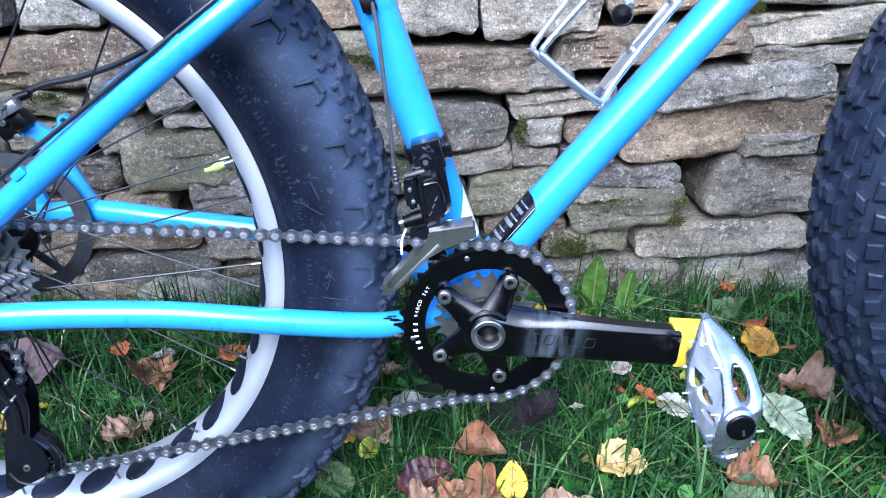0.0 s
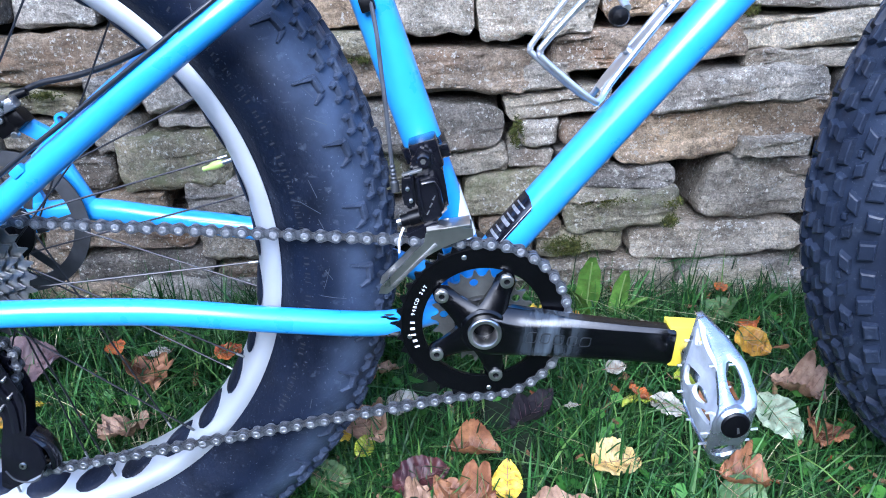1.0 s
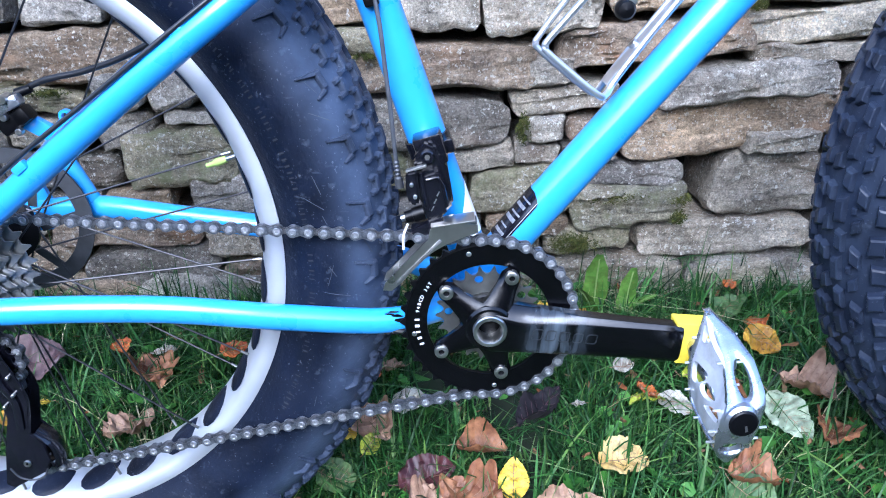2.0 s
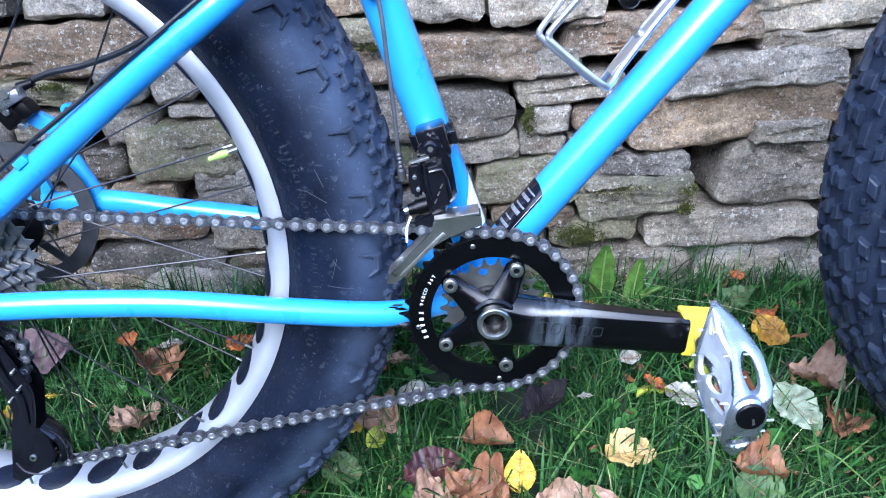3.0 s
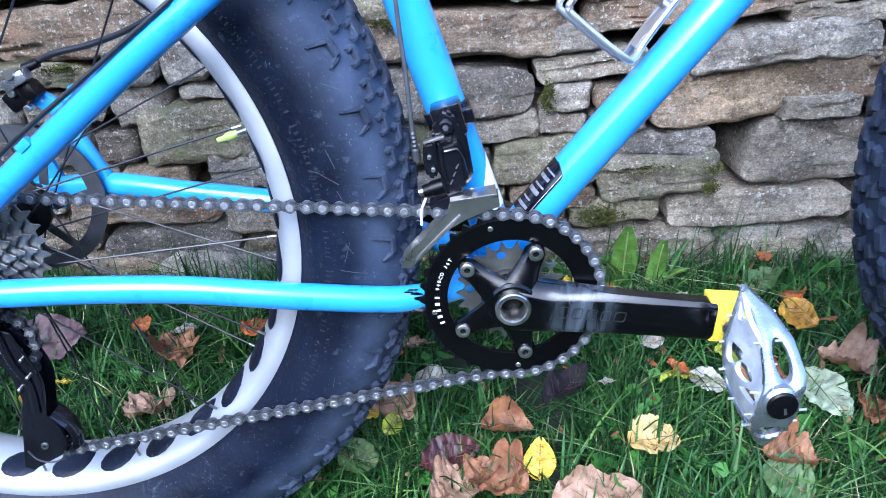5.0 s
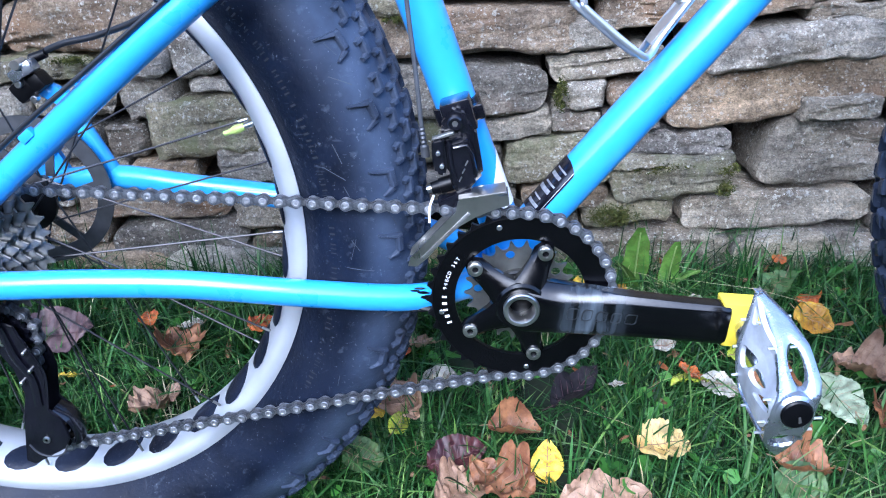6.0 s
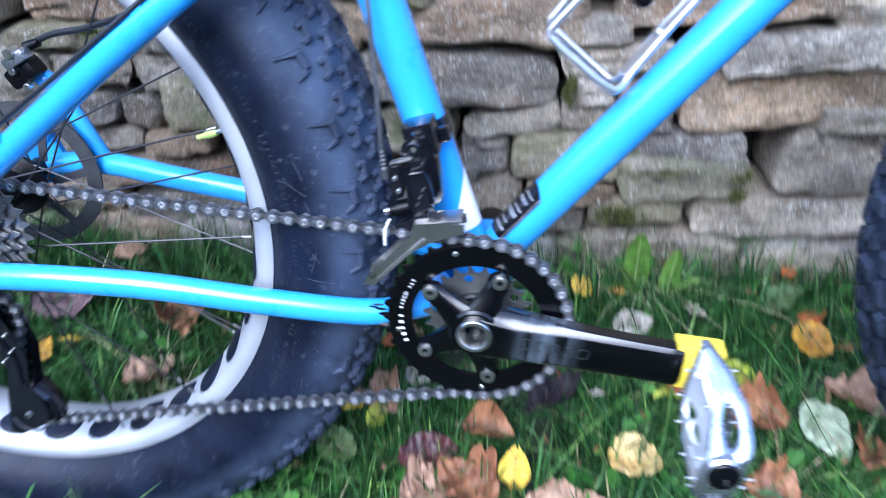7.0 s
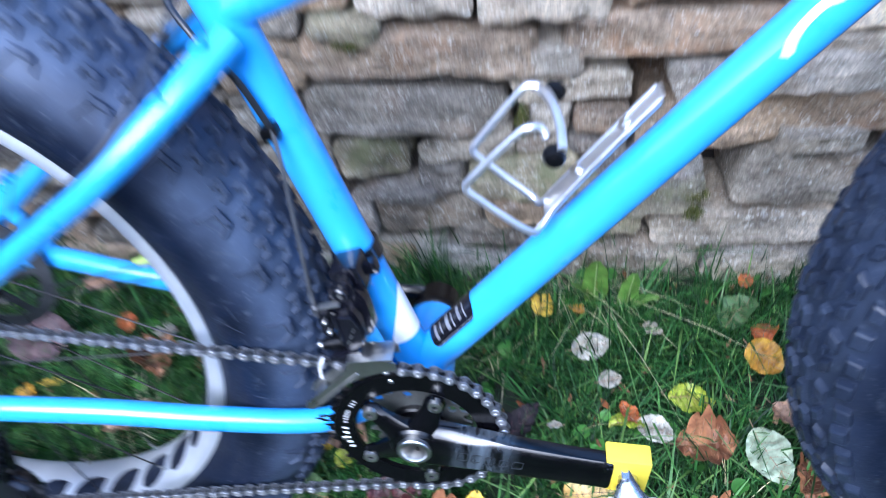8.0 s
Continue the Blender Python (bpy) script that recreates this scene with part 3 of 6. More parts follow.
def frame_set():
    """Main tubes, stays, shell and bridge as separate painted pieces."""
    def t(name, pts, r, seg=24, squash=1.0, side=(0, 1, 0), label="", caps=True):
        return part(name, sweep(B(), pts, r, seg, squash, side, caps), BLUE, bike, label)
    t("seat_tube", [BB, ST_TOP], 0.0172, label="bright blue seat tube")
    t("down_tube", [DT_LOW, DT_TOP], 0.0180, label="bright blue down tube")
    t("top_tube", smooth_path([ST_TOP + Vector((0.008, 0, -0.040)), ST_TOP.lerp(HT_TOP, 0.3) + Vector((0, 0, -0.046)), HT_TOP + Vector((0, 0, -0.03))], 4), 0.0165)
    t("head_tube", [HT_LOW + (HT_LOW - HT_TOP) * 0.15, HT_TOP], 0.022)
    part("bottom_bracket_shell", disc(B(), BB, 0.0250, -0.050, 0.072, 40, 0.002), BLUE, bike)
    for s in (-1, 1):
        name = "chain_stay"
        pts = [(-0.036, 0.034 * s, 0.309), (-0.085, 0.056 * s, 0.309), (-0.169, 0.070 * s, 0.322), (-0.259, 0.080 * s, 0.337), (-0.340, 0.086 * s, 0.343), (-0.418, 0.088 * s, 0.344), (-0.452, 0.088 * s, 0.352)]
        if s > 0:
            pts = [(-0.036, 0.034, 0.309), (-0.085, 0.056, 0.322), (-0.169, 0.062, 0.344), (-0.211, 0.062, 0.354), (-0.297, 0.070, 0.364), (-0.375, 0.081, 0.372), (-0.445, 0.088, 0.366)]
        t(name, smooth_path(pts, 5), [0.0115 + 0.0 * i for i in range(31)], 20, 0.92)
        up = [(-0.440, 0.086 * s, 0.383), (-0.373, 0.086 * s, 0.434), (-0.270, 0.094 * s, 0.512), (-0.222, 0.096 * s, 0.547), (-0.172, 0.090 * s, 0.583), (-0.128, 0.062 * s, 0.617), (-0.098, 0.024 * s, 0.642)]
        if s > 0:
            up = [(-0.448, 0.088, 0.392), (-0.390, 0.085, 0.444), (-0.290, 0.086, 0.522), (-0.190, 0.078, 0.594), (-0.128, 0.054, 0.632), (-0.100, 0.022, 0.646)]
        t("seat_stay", smooth_path(up, 5), 0.0110, 20)
        part("dropout", plate(B(), [(-0.462, 0.345), (-0.425, 0.348), (-0.418, 0.372), (-0.428, 0.398), (-0.448, 0.398), (-0.465, 0.375)], 0.0845 * s, 0.0905 * s), BLUE, bike)
    t("stay_yoke", smooth_path([(-0.034, -0.040, 0.309), (-0.038, 0, 0.311), (-0.034, 0.040, 0.309)], 5), 0.0125, 16)
    t("stay_bridge", [(-0.146, -0.078, 0.603), (-0.146, 0.072, 0.607)], 0.009, 12)
    # strut of the disc brake mount on the far side
    t("brake_strut", [(-0.375, 0.081, 0.373), (-0.402, 0.083, 0.432)], 0.0085, 14)


frame_set()


def wheel(name, axle, rear, label):
    """Rim with its windows, tyre with carcass and tread, hub and spokes, built about the origin."""
    root = new(name)
    root.parent = bike
    tagged(root, label)
    prof = [(0.2740, -0.0350), (0.2740, -0.0325), (0.2690, -0.0300), (0.2650, -0.0180), (0.2650, 0.0180), (0.2690, 0.0300), (0.2740, 0.0325), (0.2740, 0.0350), (0.2700, 0.0360), (0.2640, 0.0352), (0.2598, 0.0325), (0.2545, 0.0240), (0.2503, 0.0110), (0.2485, 0.0), (0.2503, -0.0110), (0.2545, -0.0240), (0.2598, -0.0325), (0.2640, -0.0352), (0.2700, -0.0360)]
    part("rim", lathe(B(), prof, (0, 0, 0), 128, True), SILVER, root, "silver double-wide alloy rim")
    # tyre carcass: the worn rear one stands a little taller
    mid_r, half_h = (0.3170, 0.0525) if rear else (0.3130, 0.0470)
    n = 34
    prof = []
    for i in range(n + 1):
        f = radians(-137 + 274 * i / n)
        prof.append((mid_r + half_h * math.cos(f), 0.0575 * math.sin(f)))
    prof = [(0.2732, -0.0330)] + prof + [(0.2732, 0.0330)]
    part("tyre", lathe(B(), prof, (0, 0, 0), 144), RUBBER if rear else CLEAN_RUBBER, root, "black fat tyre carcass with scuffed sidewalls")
    bm = B()

    def at(f, a, lift):
        r, y = mid_r + (half_h + lift) * math.cos(f), (0.0575 + lift) * math.sin(f)
        return Vector((r * math.cos(a), y, r * math.sin(a)))

    def knob(f, a, df, da, high, twist=0.0, skew=0.0):
        """A tapered block on the carcass with a worn, slightly domed top: f across, a around."""
        rings = []
        for grow, lift in ((1.14, -0.001), (0.92, high * 0.86), (0.70, high)):
            ring = []
            for u, v in ((-1, -1), (1, -1), (1, 1), (-1, 1)):
                ring.append(bm.verts.new(at(f + (u + skew * v) * df * grow, a + (v + twist * u) * da * grow, lift)))
            rings.append(ring)
        bm.faces.new(rings[-1])
        for lo, hi in zip(rings, rings[1:]):
            for i in range(4):
                j = (i + 1) % 4
                bm.faces.new((lo[i], lo[j], hi[j], hi[i]))

    def bar(p, q, wide, high, taper=1.0):
        """A worn ridge on the carcass from p to q, each given across and around; wide in metres, narrowing to its far end."""
        du, dv = (q[0] - p[0]) * 0.055, (q[1] - p[1]) * 0.345
        n = math.hypot(du, dv)
        nu, nv = -dv / n / 0.055, du / n / 0.345
        rings = []
        for grow, ends, lift in ((1.35, 0.08, -0.001), (0.95, 0.02, high * 0.80), (0.62, -0.06, high)):
            ring = []
            for e, g, sgn in ((p, -1, -1), (p, -1, 1), (q, 1, 1), (q, 1, -1)):
                h = wide / 2 * grow * (1.0 if g < 0 else taper) * sgn
                ring.append(bm.verts.new(at(e[0] + g * ends * (q[0] - p[0]) + nu * h, e[1] + g * ends * (q[1] - p[1]) + nv * h, lift * (1.0 if g < 0 else 0.55 + 0.45 * taper))))
            rings.append(ring)
        bm.faces.new(rings[-1])
        for lo, hi in zip(rings, rings[1:]):
            for i in range(4):
                j = (i + 1) % 4
                bm.faces.new((lo[i], lo[j], hi[j], hi[i]))

    pitch = 40
    step = 2 * math.pi / pitch
    for k in range(pitch):
        a = k * step
        for s in (-1, 1):
            if rear:
                # large shoulder bracket, open towards the rim: tapering wing, web and short leg
                bar((s * 0.91, a + step * 0.14), (s * 1.19, a + step * 0.20), 0.0044, 0.0040, 0.30)
                bar((s * 0.885, a + step * 0.16), (s * 0.865, a - step * 0.10), 0.0050, 0.0044)
                bar((s * 0.88, a - step * 0.12), (s * 1.04, a - step * 0.20), 0.0040, 0.0034, 0.40)
                for f0, turn in ((0.64, 0.32), (0.60, 0.80), (0.40, 0.08), (0.37, 0.56), (0.17, 0.34), (0.13, 0.84)):
                    # small bracket: web on the crown's side and two stub legs
                    c = a + step * turn
                    bar((s * (f0 - 0.02), c + step * 0.115), (s * (f0 - 0.01), c - step * 0.115), 0.0042, 0.0050)
                    bar((s * f0, c + step * 0.105), (s * (f0 + 0.090), c + step * 0.085), 0.0042, 0.0046, 0.70)
                    bar((s * (f0 + 0.01), c - step * 0.105), (s * (f0 + 0.105), c - step * 0.130), 0.0042, 0.0046, 0.70)
            else:
                # side blocks, small paired blocks, tall blocks and the crown
                knob(s * 1.02, a + step * 0.05, 0.120, step * 0.150, 0.0062, 0.08 * s)
                knob(s * 0.97, a + step * 0.54, 0.130, step * 0.160, 0.0066, -0.10 * s, 0.1)
                knob(s * 0.63, a + step * 0.28, 0.070, step * 0.110, 0.0060, 0.35)
                knob(s * 0.66, a + step * 0.80, 0.085, step * 0.130, 0.0060, -0.40)
                knob(s * 0.56, a + step * 0.04, 0.040, step * 0.060, 0.0036)
                knob(s * 0.33, a + step * 0.08, 0.075, step * 0.200, 0.0060, 0.10)
                knob(s * 0.38, a + step * 0.58, 0.070, step * 0.150, 0.0060, -0.15)
                knob(s * 0.12, a + step * 0.36, 0.070, step * 0.130, 0.0060, 0.3)
                knob(s * 0.09, a + step * 0.84, 0.060, step * 0.110, 0.0060, -0.3)
    bmesh.ops.recalc_face_normals(bm, faces=bm.faces[:])
    part("tread", bm, KNOB if rear else CLEAN_KNOB, root, "chunky rubber tread knobs", smooth=False)
    # rim strip bulging through the windows between the spoke holes
    for k in range(32):
        a = 2 * math.pi * (k + 0.5) / 32
        bm = B()
        rings = []
        for q, lift in ((1.0, 0.0002), (0.93, 0.0012), (0.6, 0.0022)):
            vs = []
            for i in range(14):
                # a leaf: pointed at the far end ahead, blunt at the near end behind
                b = 2 * math.pi * i / 14
                u, v = math.cos(b), math.sin(b)
                v *= (1 - 0.55 * max(0.0, u) ** 2.5)
                th = a + q * (0.076 * u - 0.032 * v)
                yy = -0.0140 + q * (0.0100 * u + 0.0120 * v)
                r = 0.2486 + 0.0061 * (abs(yy) / 0.024) ** 1.5 - lift
                vs.append(bm.verts.new((r * math.cos(th), yy, r * math.sin(th))))
            rings.append(vs)
        for u, v in zip(rings, rings[1:]):
            for i in range(14):
                bm.faces.new((u[i], u[(i + 1) % 14], v[(i + 1) % 14], v[i]))
        bm.faces.new(rings[-1])
        bmesh.ops.recalc_face_normals(bm, faces=bm.faces[:])
        part("rim_window", bm, RUBBER, root, "dark rim strip showing through a cut-out")
    # worn moulded writing on the sidewall, too faint to read
    rw = random.Random(8)
    ang = radians(-28 if rear else 90)
    while ang < radians(62):
        wide = rw.uniform(0.006, 0.014)
        if rw.random() < 0.6:
            bm, q = B(), []
            for da, f in ((0, 1.95), (wide * 0.4, 1.96), (wide * 0.5, 1.87), (wide * 0.1, 1.86)):
                q.append(bm.verts.new(at(-f, ang + da, 0.0004)))
            bm.faces.new(q)
            part("sidewall_mark", bm, DUST, root)
        ang += wide + 0.006
    # scratches across the worn rear tyre
    for _ in range(22 if rear else 0):
        f, a, turn = rw.uniform(0.75, 1.75), radians(rw.uniform(-75, 75)), rw.gauss(1.2, 0.5)
        half, thin = rw.uniform(0.002, 0.011), rw.uniform(0.00015, 0.0003)
        bm, rows = B(), []
        for i in range(5):
            u = (i / 2 - 1) * half
            p = [(u * math.cos(turn) - e * math.sin(turn), u * math.sin(turn) + e * math.cos(turn)) for e in (-thin, thin)]
            rows.append([bm.verts.new(at(-(f + du / 0.052), a + dv / 0.34, 0.0005)) for du, dv in p])
        for g, h in zip(rows, rows[1:]):
            bm.faces.new((g[0], g[1], h[1], h[0]))
        part("scratch", bm, PALE_SCRATCH, root)
    flange = 0.040 if rear else 0.030
    hub = [(0.0001, -0.080), (0.010, -0.080), (0.010, -flange - 0.006), (0.031, -flange - 0.002), (0.031, -flange + 0.002), (0.018, -flange + 0.008), (0.016, 0), (0.018, flange - 0.008), (0.031, flange - 0.002), (0.031, flange + 0.002), (0.010, flange + 0.006), (0.010, 0.080), (0.0001, 0.080)]
    part("hub", lathe(B(), hub, (0, 0, 0), 32), BLACK, root, "black hub")
    for k in range(32):
        s = -1 if k % 2 == 0 else 1
        a = 2 * math.pi * k / 32
        lead = -1 if (k // 2) % 2 == 0 else 1
        b = a + lead * 1.15
        tip = Vector((0.2500 * math.cos(a), 0.024 * s, 0.2500 * math.sin(a)))
        foot = Vector((0.028 * math.cos(b), flange * s, 0.028 * math.sin(b)))
        sp = part("spoke", sweep(B(), [foot, tip], 0.0009, 6), SPOKE, root)
        d = (foot - tip).normalized()
        part("nipple", sweep(B(), [tip - d * 0.002, tip + d * 0.006], 0.0013, 8), DULL, sp)
    return root


rear_wheel = wheel("rear_wheel", RA, True, "rear wheel with worn fat tyre on a silver rim")
rear_wheel.matrix_local = Matrix.Translation(RA) @ Matrix.Rotation(radians(2.2), 4, "Y")
front_wheel = wheel("front_wheel", FA, False, "front wheel with knobbly fat tyre on a silver rim")
front_wheel.matrix_local = Matrix.Translation(FA) @ Matrix.Rotation(radians(STEER), 4, "Z")

# ---- drivetrain ----
RING_Y = -0.066
RING_C = Vector((0.001, RING_Y, 0.3125))
CRANK_TURN = -5.5


def gear_outline(cx, cz, r_root, r_tip, teeth, phase=0.0, sharp=0.5):
    out = []
    for k in range(teeth):
        for f, r in ((0.0, r_root), (0.22, r_root), (0.38, r_tip * 0.6 + r_root * 0.4), (0.46, r_tip), (0.56, r_tip), (0.64, r_tip * 0.6 + r_root * 0.4), (0.80, r_root)):
            a = 2 * math.pi * (k + f) / teeth + phase
            out.append((cx + r * math.cos(a), cz + r * math.sin(a)))
    return out


def circle(cx, cz, r, n, phase=0.0):
    return [(cx + r * math.cos(2 * math.pi * k / n + phase), cz + r * math.sin(2 * math.pi * k / n + phase)) for k in range(n)]


def text_on(name, words, size, mat, parent, m, label=""):
    """Raised lettering in the built-in typeface, as a mesh."""
    cu = bpy.data.curves.new(name, "FONT")
    cu.body, cu.size, cu.extrude, cu.align_x, cu.align_y = words, size, size * 0.01, "CENTER", "CENTER"
    tmp = bpy.data.objects.new(name, cu)
    scene.collection.objects.link(tmp)
    me = bpy.data.meshes.new_from_object(tmp.evaluated_get(bpy.context.evaluated_depsgraph_get()))
    bpy.data.objects.remove(tmp)
    me.materials.clear()
    me.materials.append(mat)
    ob = new(name, me)
    ob.parent = parent
    ob.matrix_local = m
    return tagged(ob, label)


def drill(solids, radius, y0, y1, parent):
    """Bores a round hole along y through solids that share the parent's frame."""
    bit_bm = disc(B(), (0, 0, 0), radius, y0, y1, 32)
    bmesh.ops.remove_doubles(bit_bm, verts=bit_bm.verts[:], dist=0.00025)
    bmesh.ops.recalc_face_normals(bit_bm, faces=bit_bm.faces[:])
    bit = part("drill_bit", bit_bm, BORE, parent)
    for ob in solids:
        cut = ob.modifiers.new("bore", "BOOLEAN")
        cut.operation, cut.object, cut.solver = "DIFFERENCE", bit, "EXACT"
    bpy.context.view_layer.update()
    deps = bpy.context.evaluated_depsgraph_get()
    cut_meshes = [bpy.data.meshes.new_from_object(ob.evaluated_get(deps)) for ob in solids]
    for ob, me in zip(solids, cut_meshes):
        ob.modifiers.clear()
        ob.data = me
        me.shade_smooth()
        me.set_sharp_from_angle(angle=radians(38))
    bpy.data.objects.remove(bit)


def crankset():
    crank = part("crankset", disc(B(), (0, 0, 0), 0.0205, 0.0080, 0.026, 40, 0.002), GLOSS, bike, "glossy black five-arm crankset with worn lettering")
    crank.matrix_local = Matrix.Translation((RING_C.x, -0.092, RING_C.z)) @ Matrix.Rotation(radians(-CRANK_TURN), 4, "Y")
    dy = RING_Y + 0.092
    # chainring with open middle
    ring = part("chainring", ring_plate(B(), gear_outline(0, 0, 0.0709, 0.0749, 36), circle(0, 0, 0.0520, 36 * 7), dy - 0.0018, dy + 0.0018), BLACK, crank, "black toothed chainring")
    part("chainring_lip", ring_plate(B(), circle(0, 0, 0.0698, 96), circle(0, 0, 0.0522, 96), dy - 0.0026, dy - 0.0018), GLOSS, ring)
    # smaller inner ring of worn steel: round tooth gaps, a solid plate with one round hole in each bay
    scallop = []
    for k in range(22 * 11):
        u = (k % 11) / 11 * 2 - 1
        a = 2 * math.pi * k / (22 * 11) + 0.1
        r = 0.0448 - 0.0068 * math.sqrt(max(0.0, 1 - (u / 0.84) ** 2))
        scallop.append((r * math.cos(a), r * math.sin(a)))
    bm = ring_plate(B(), scallop, circle(0, 0, 0.0372, 242, 0.1), dy + 0.010, dy + 0.0125)
    inner = part("inner_chainring", bm, INNER, crank, "smaller worn steel inner chainring")
    part("inner_hub", ring_plate(B(), circle(0, 0, 0.0298, 60), circle(0, 0, 0.019, 60), dy + 0.010, dy + 0.0125), INNER, inner)
    for k in range(5):
        a0, a1 = radians(72 * k + 36), radians(72 * k + 108)
        cut = 0.0038 / 0.0335
        out = [(0.0372 * math.cos(q), 0.0372 * math.sin(q)) for q in (a0 + (a1 - a0) * i / 14 for i in range(15))]
        out += [(r * math.cos(a1 - d), r * math.sin(a1 - d)) for r, d in ((0.0335 + 0.0037 * math.cos(math.pi * i / 8), cut * math.sin(math.pi * i / 8)) for i in range(1, 8))]
        out += [(0.0298 * math.cos(q), 0.0298 * math.sin(q)) for q in (a1 + (a0 - a1) * i / 14 for i in range(15))]
        out += [(r * math.cos(a0 + d), r * math.sin(a0 + d)) for r, d in ((0.0335 - 0.0037 * math.cos(math.pi * i / 8), cut * math.sin(math.pi * i / 8)) for i in range(1, 8))]
        part("web", plate(B(), out, dy + 0.010, dy + 0.0125), INNER, inner)
    # tapered spider arms with bolt tabs
    for k in range(5):
        a = radians(72 * k)
        bm = B()
        ring_pts = []
        for r, w, y0, y1 in ((0.012, 0.0150, 0.0085, 0.022), (0.024, 0.0110, 0.0115, 0.021), (0.036, 0.0088, 0.0145, 0.0215), (0.047, 0.0086, 0.0165, 0.0225), (0.0525, 0.0050, 0.0172, 0.0225)):
            ring_pts.append([Vector((r, y0 + 0.0034, -w)), Vector((r, y0, -w * 0.58)), Vector((r, y0, w * 0.58)), Vector((r, y0 + 0.0034, w)), Vector((r, y1, w)), Vector((r, y1, -w))])
        m = Matrix.Rotation(-a, 4, "Y")
        vs = [[bm.verts.new(m @ p) for p in q] for q in ring_pts]
        for u, v in zip(vs, vs[1:]):
            for i in range(6):
                bm.faces.new((u[i], u[(i + 1) % 6], v[(i + 1) % 6], v[i]))
        bm.faces.new(vs[0])
        bm.faces.new(vs[-1][::-1])
        bmesh.ops.recalc_face_normals(bm, faces=bm.faces[:])
        arm = part("spider_arm", bm, GLOSS, crank)
        c = m @ Vector((0.047, 0, 0))
        bolt = B()
        lathe(bolt, [(0.0026, 0.0152), (0.0026, 0.0135), (0.0038, 0.0132), (0.0058, 0.0140), (0.0060, 0.0160), (0.0060, 0.020)], c, 20)
        b = part("chainring_bolt", bolt, STEEL, arm, "steel chainring bolt with hex socket")
        hexa = B()
        disc(hexa, c, 0.0027, 0.0150, 0.0158, 6)
        part("hex_socket", hexa, BLACK, arm)
    for k in range(4):
        a = radians(110 + 85 * k)
        part("rivet", disc(B(), (0.0640 * math.cos(a), 0, 0.0640 * math.sin(a)), 0.0022, dy - 0.0034, dy, 12, 0.0006), STEEL, crank)
    # arm: flattened tapered beam, edges rounded
    INSET = 0.0065
    bm = B()
    secs = []
    for x, hz, y0, y1, c in ((-0.020, 0.010, 0.003, 0.016, 0.005), (-0.012, 0.0175, 0.001, 0.018, 0.007), (0.004, 0.0215, 0.000, 0.019, 0.009), (0.018, 0.0210, -0.0004, 0.0188, 0.0115), (0.030, 0.0200, -0.001, 0.018, 0.0115), (0.050, 0.0190, -0.0022, 0.016, 0.0085), (0.075, 0.0178, -0.0038, 0.0135, 0.0055), (0.120, 0.0168, -0.006, 0.010, 0.0042), (0.150, 0.0166, -0.0075, 0.0085, 0.0038), (0.1565, 0.0166, -0.008, 0.008, 0.0036), (0.1586, 0.0156, -0.0076, 0.0078, 0.0034), (0.1594, 0.0140, -0.0062, 0.0072, 0.0030)):
        e = 0.0030
        y0, y1 = y0 + INSET, y1 + INSET
        secs.append([(x, y0 + e, -hz), (x, y0 + 0.0008, -hz + e), (x, y0, -hz + 2 * e), (x, y0, hz - 1.35 * c), (x, y0 + 0.12 * c, hz - 0.9 * c), (x, y0 + 0.75 * c, hz - 0.08 * c), (x, y0 + min(1.1 * c, 0.011), hz), (x, y1 - 0.002, hz), (x, y1, -hz + e), (x, y1 - e, -hz)])
    vs = [[bm.verts.new(p) for p in s] for s in secs]
    for u, v in zip(vs, vs[1:]):
        for i in range(10):
            bm.faces.new((u[i], u[(i + 1) % 10], v[(i + 1) % 10], v[i]))
    bm.faces.new(vs[0])
    bm.faces.new(vs[-1][::-1])
    bmesh.ops.recalc_face_normals(bm, faces=bm.faces[:])
    beam = part("crank_arm", bm, WORN, crank, "glossy black crank arm scuffed in the middle")
    # worn maker's outlines on the arm: plain hollow shapes
    for k, (w, h) in enumerate(((0.0085, 0.0105), (0.0080, 0.0100), (0.0085, 0.0095), (0.0080, 0.0090), (0.0090, 0.0090))):
        x, z = 0.0395 + 0.0112 * k, -0.0005
        rr = 0.0008
        out = [(x + w / 2 * math.copysign(abs(math.cos(q)) ** 0.4, math.cos(q)) + 0.12 * h * math.sin(q), z + h / 2 * math.copysign(abs(math.sin(q)) ** 0.4, math.sin(q))) for q in (2 * math.pi * (i + 0.5) / 20 for i in range(20))]
        inn = [(x + (p[0] - x) * (1 - 2 * rr / w), z + (p[1] - z) * (1 - 2 * rr / h)) for p in out]
        y = INSET - 0.0010 - 0.0000625 * (x - 0.030) * 1000
        part("worn_mark", ring_plate(B(), out, inn, y - 0.00035, y + 0.0004), SCRATCH, crank)
    # hollow axle end
    lathe_bm = lathe(B(), [(r, y + INSET) for r, y in ((0.0099, 0.0150), (0.0100, -0.0022), (0.0108, -0.0034), (0.0134, -0.0034), (0.0142, -0.0024), (0.0142, 0.002))], (0, 0, 0), 48)
    part("axle_end", lathe_bm, STEEL, crank, "bare steel hollow axle end")
    part("axle_bore", disc(B(), (0, 0, 0), 0.0100, INSET + 0.0140, INSET + 0.0150, 32), BORE, crank, "dull inside of hollow axle")
    drill((crank, beam), 0.0101, INSET - 0.01, INSET + 0.0135, crank)
    # rubber boot on the arm's end
    bm = B()
    block(bm, (0.1705, 0.0112, 0.0002), (0.036, 0.0200, 0.0372), bevel=0.0018)
    for v in bm.verts:
        # cut back below the arm
        if v.co.x < 0.16:
            v.co.x += 0.0045 * (0.0188 - v.co.z) / 0.0372
    part("crank_boot", bm, YELLOW, crank, "yellow rubber crank boot")
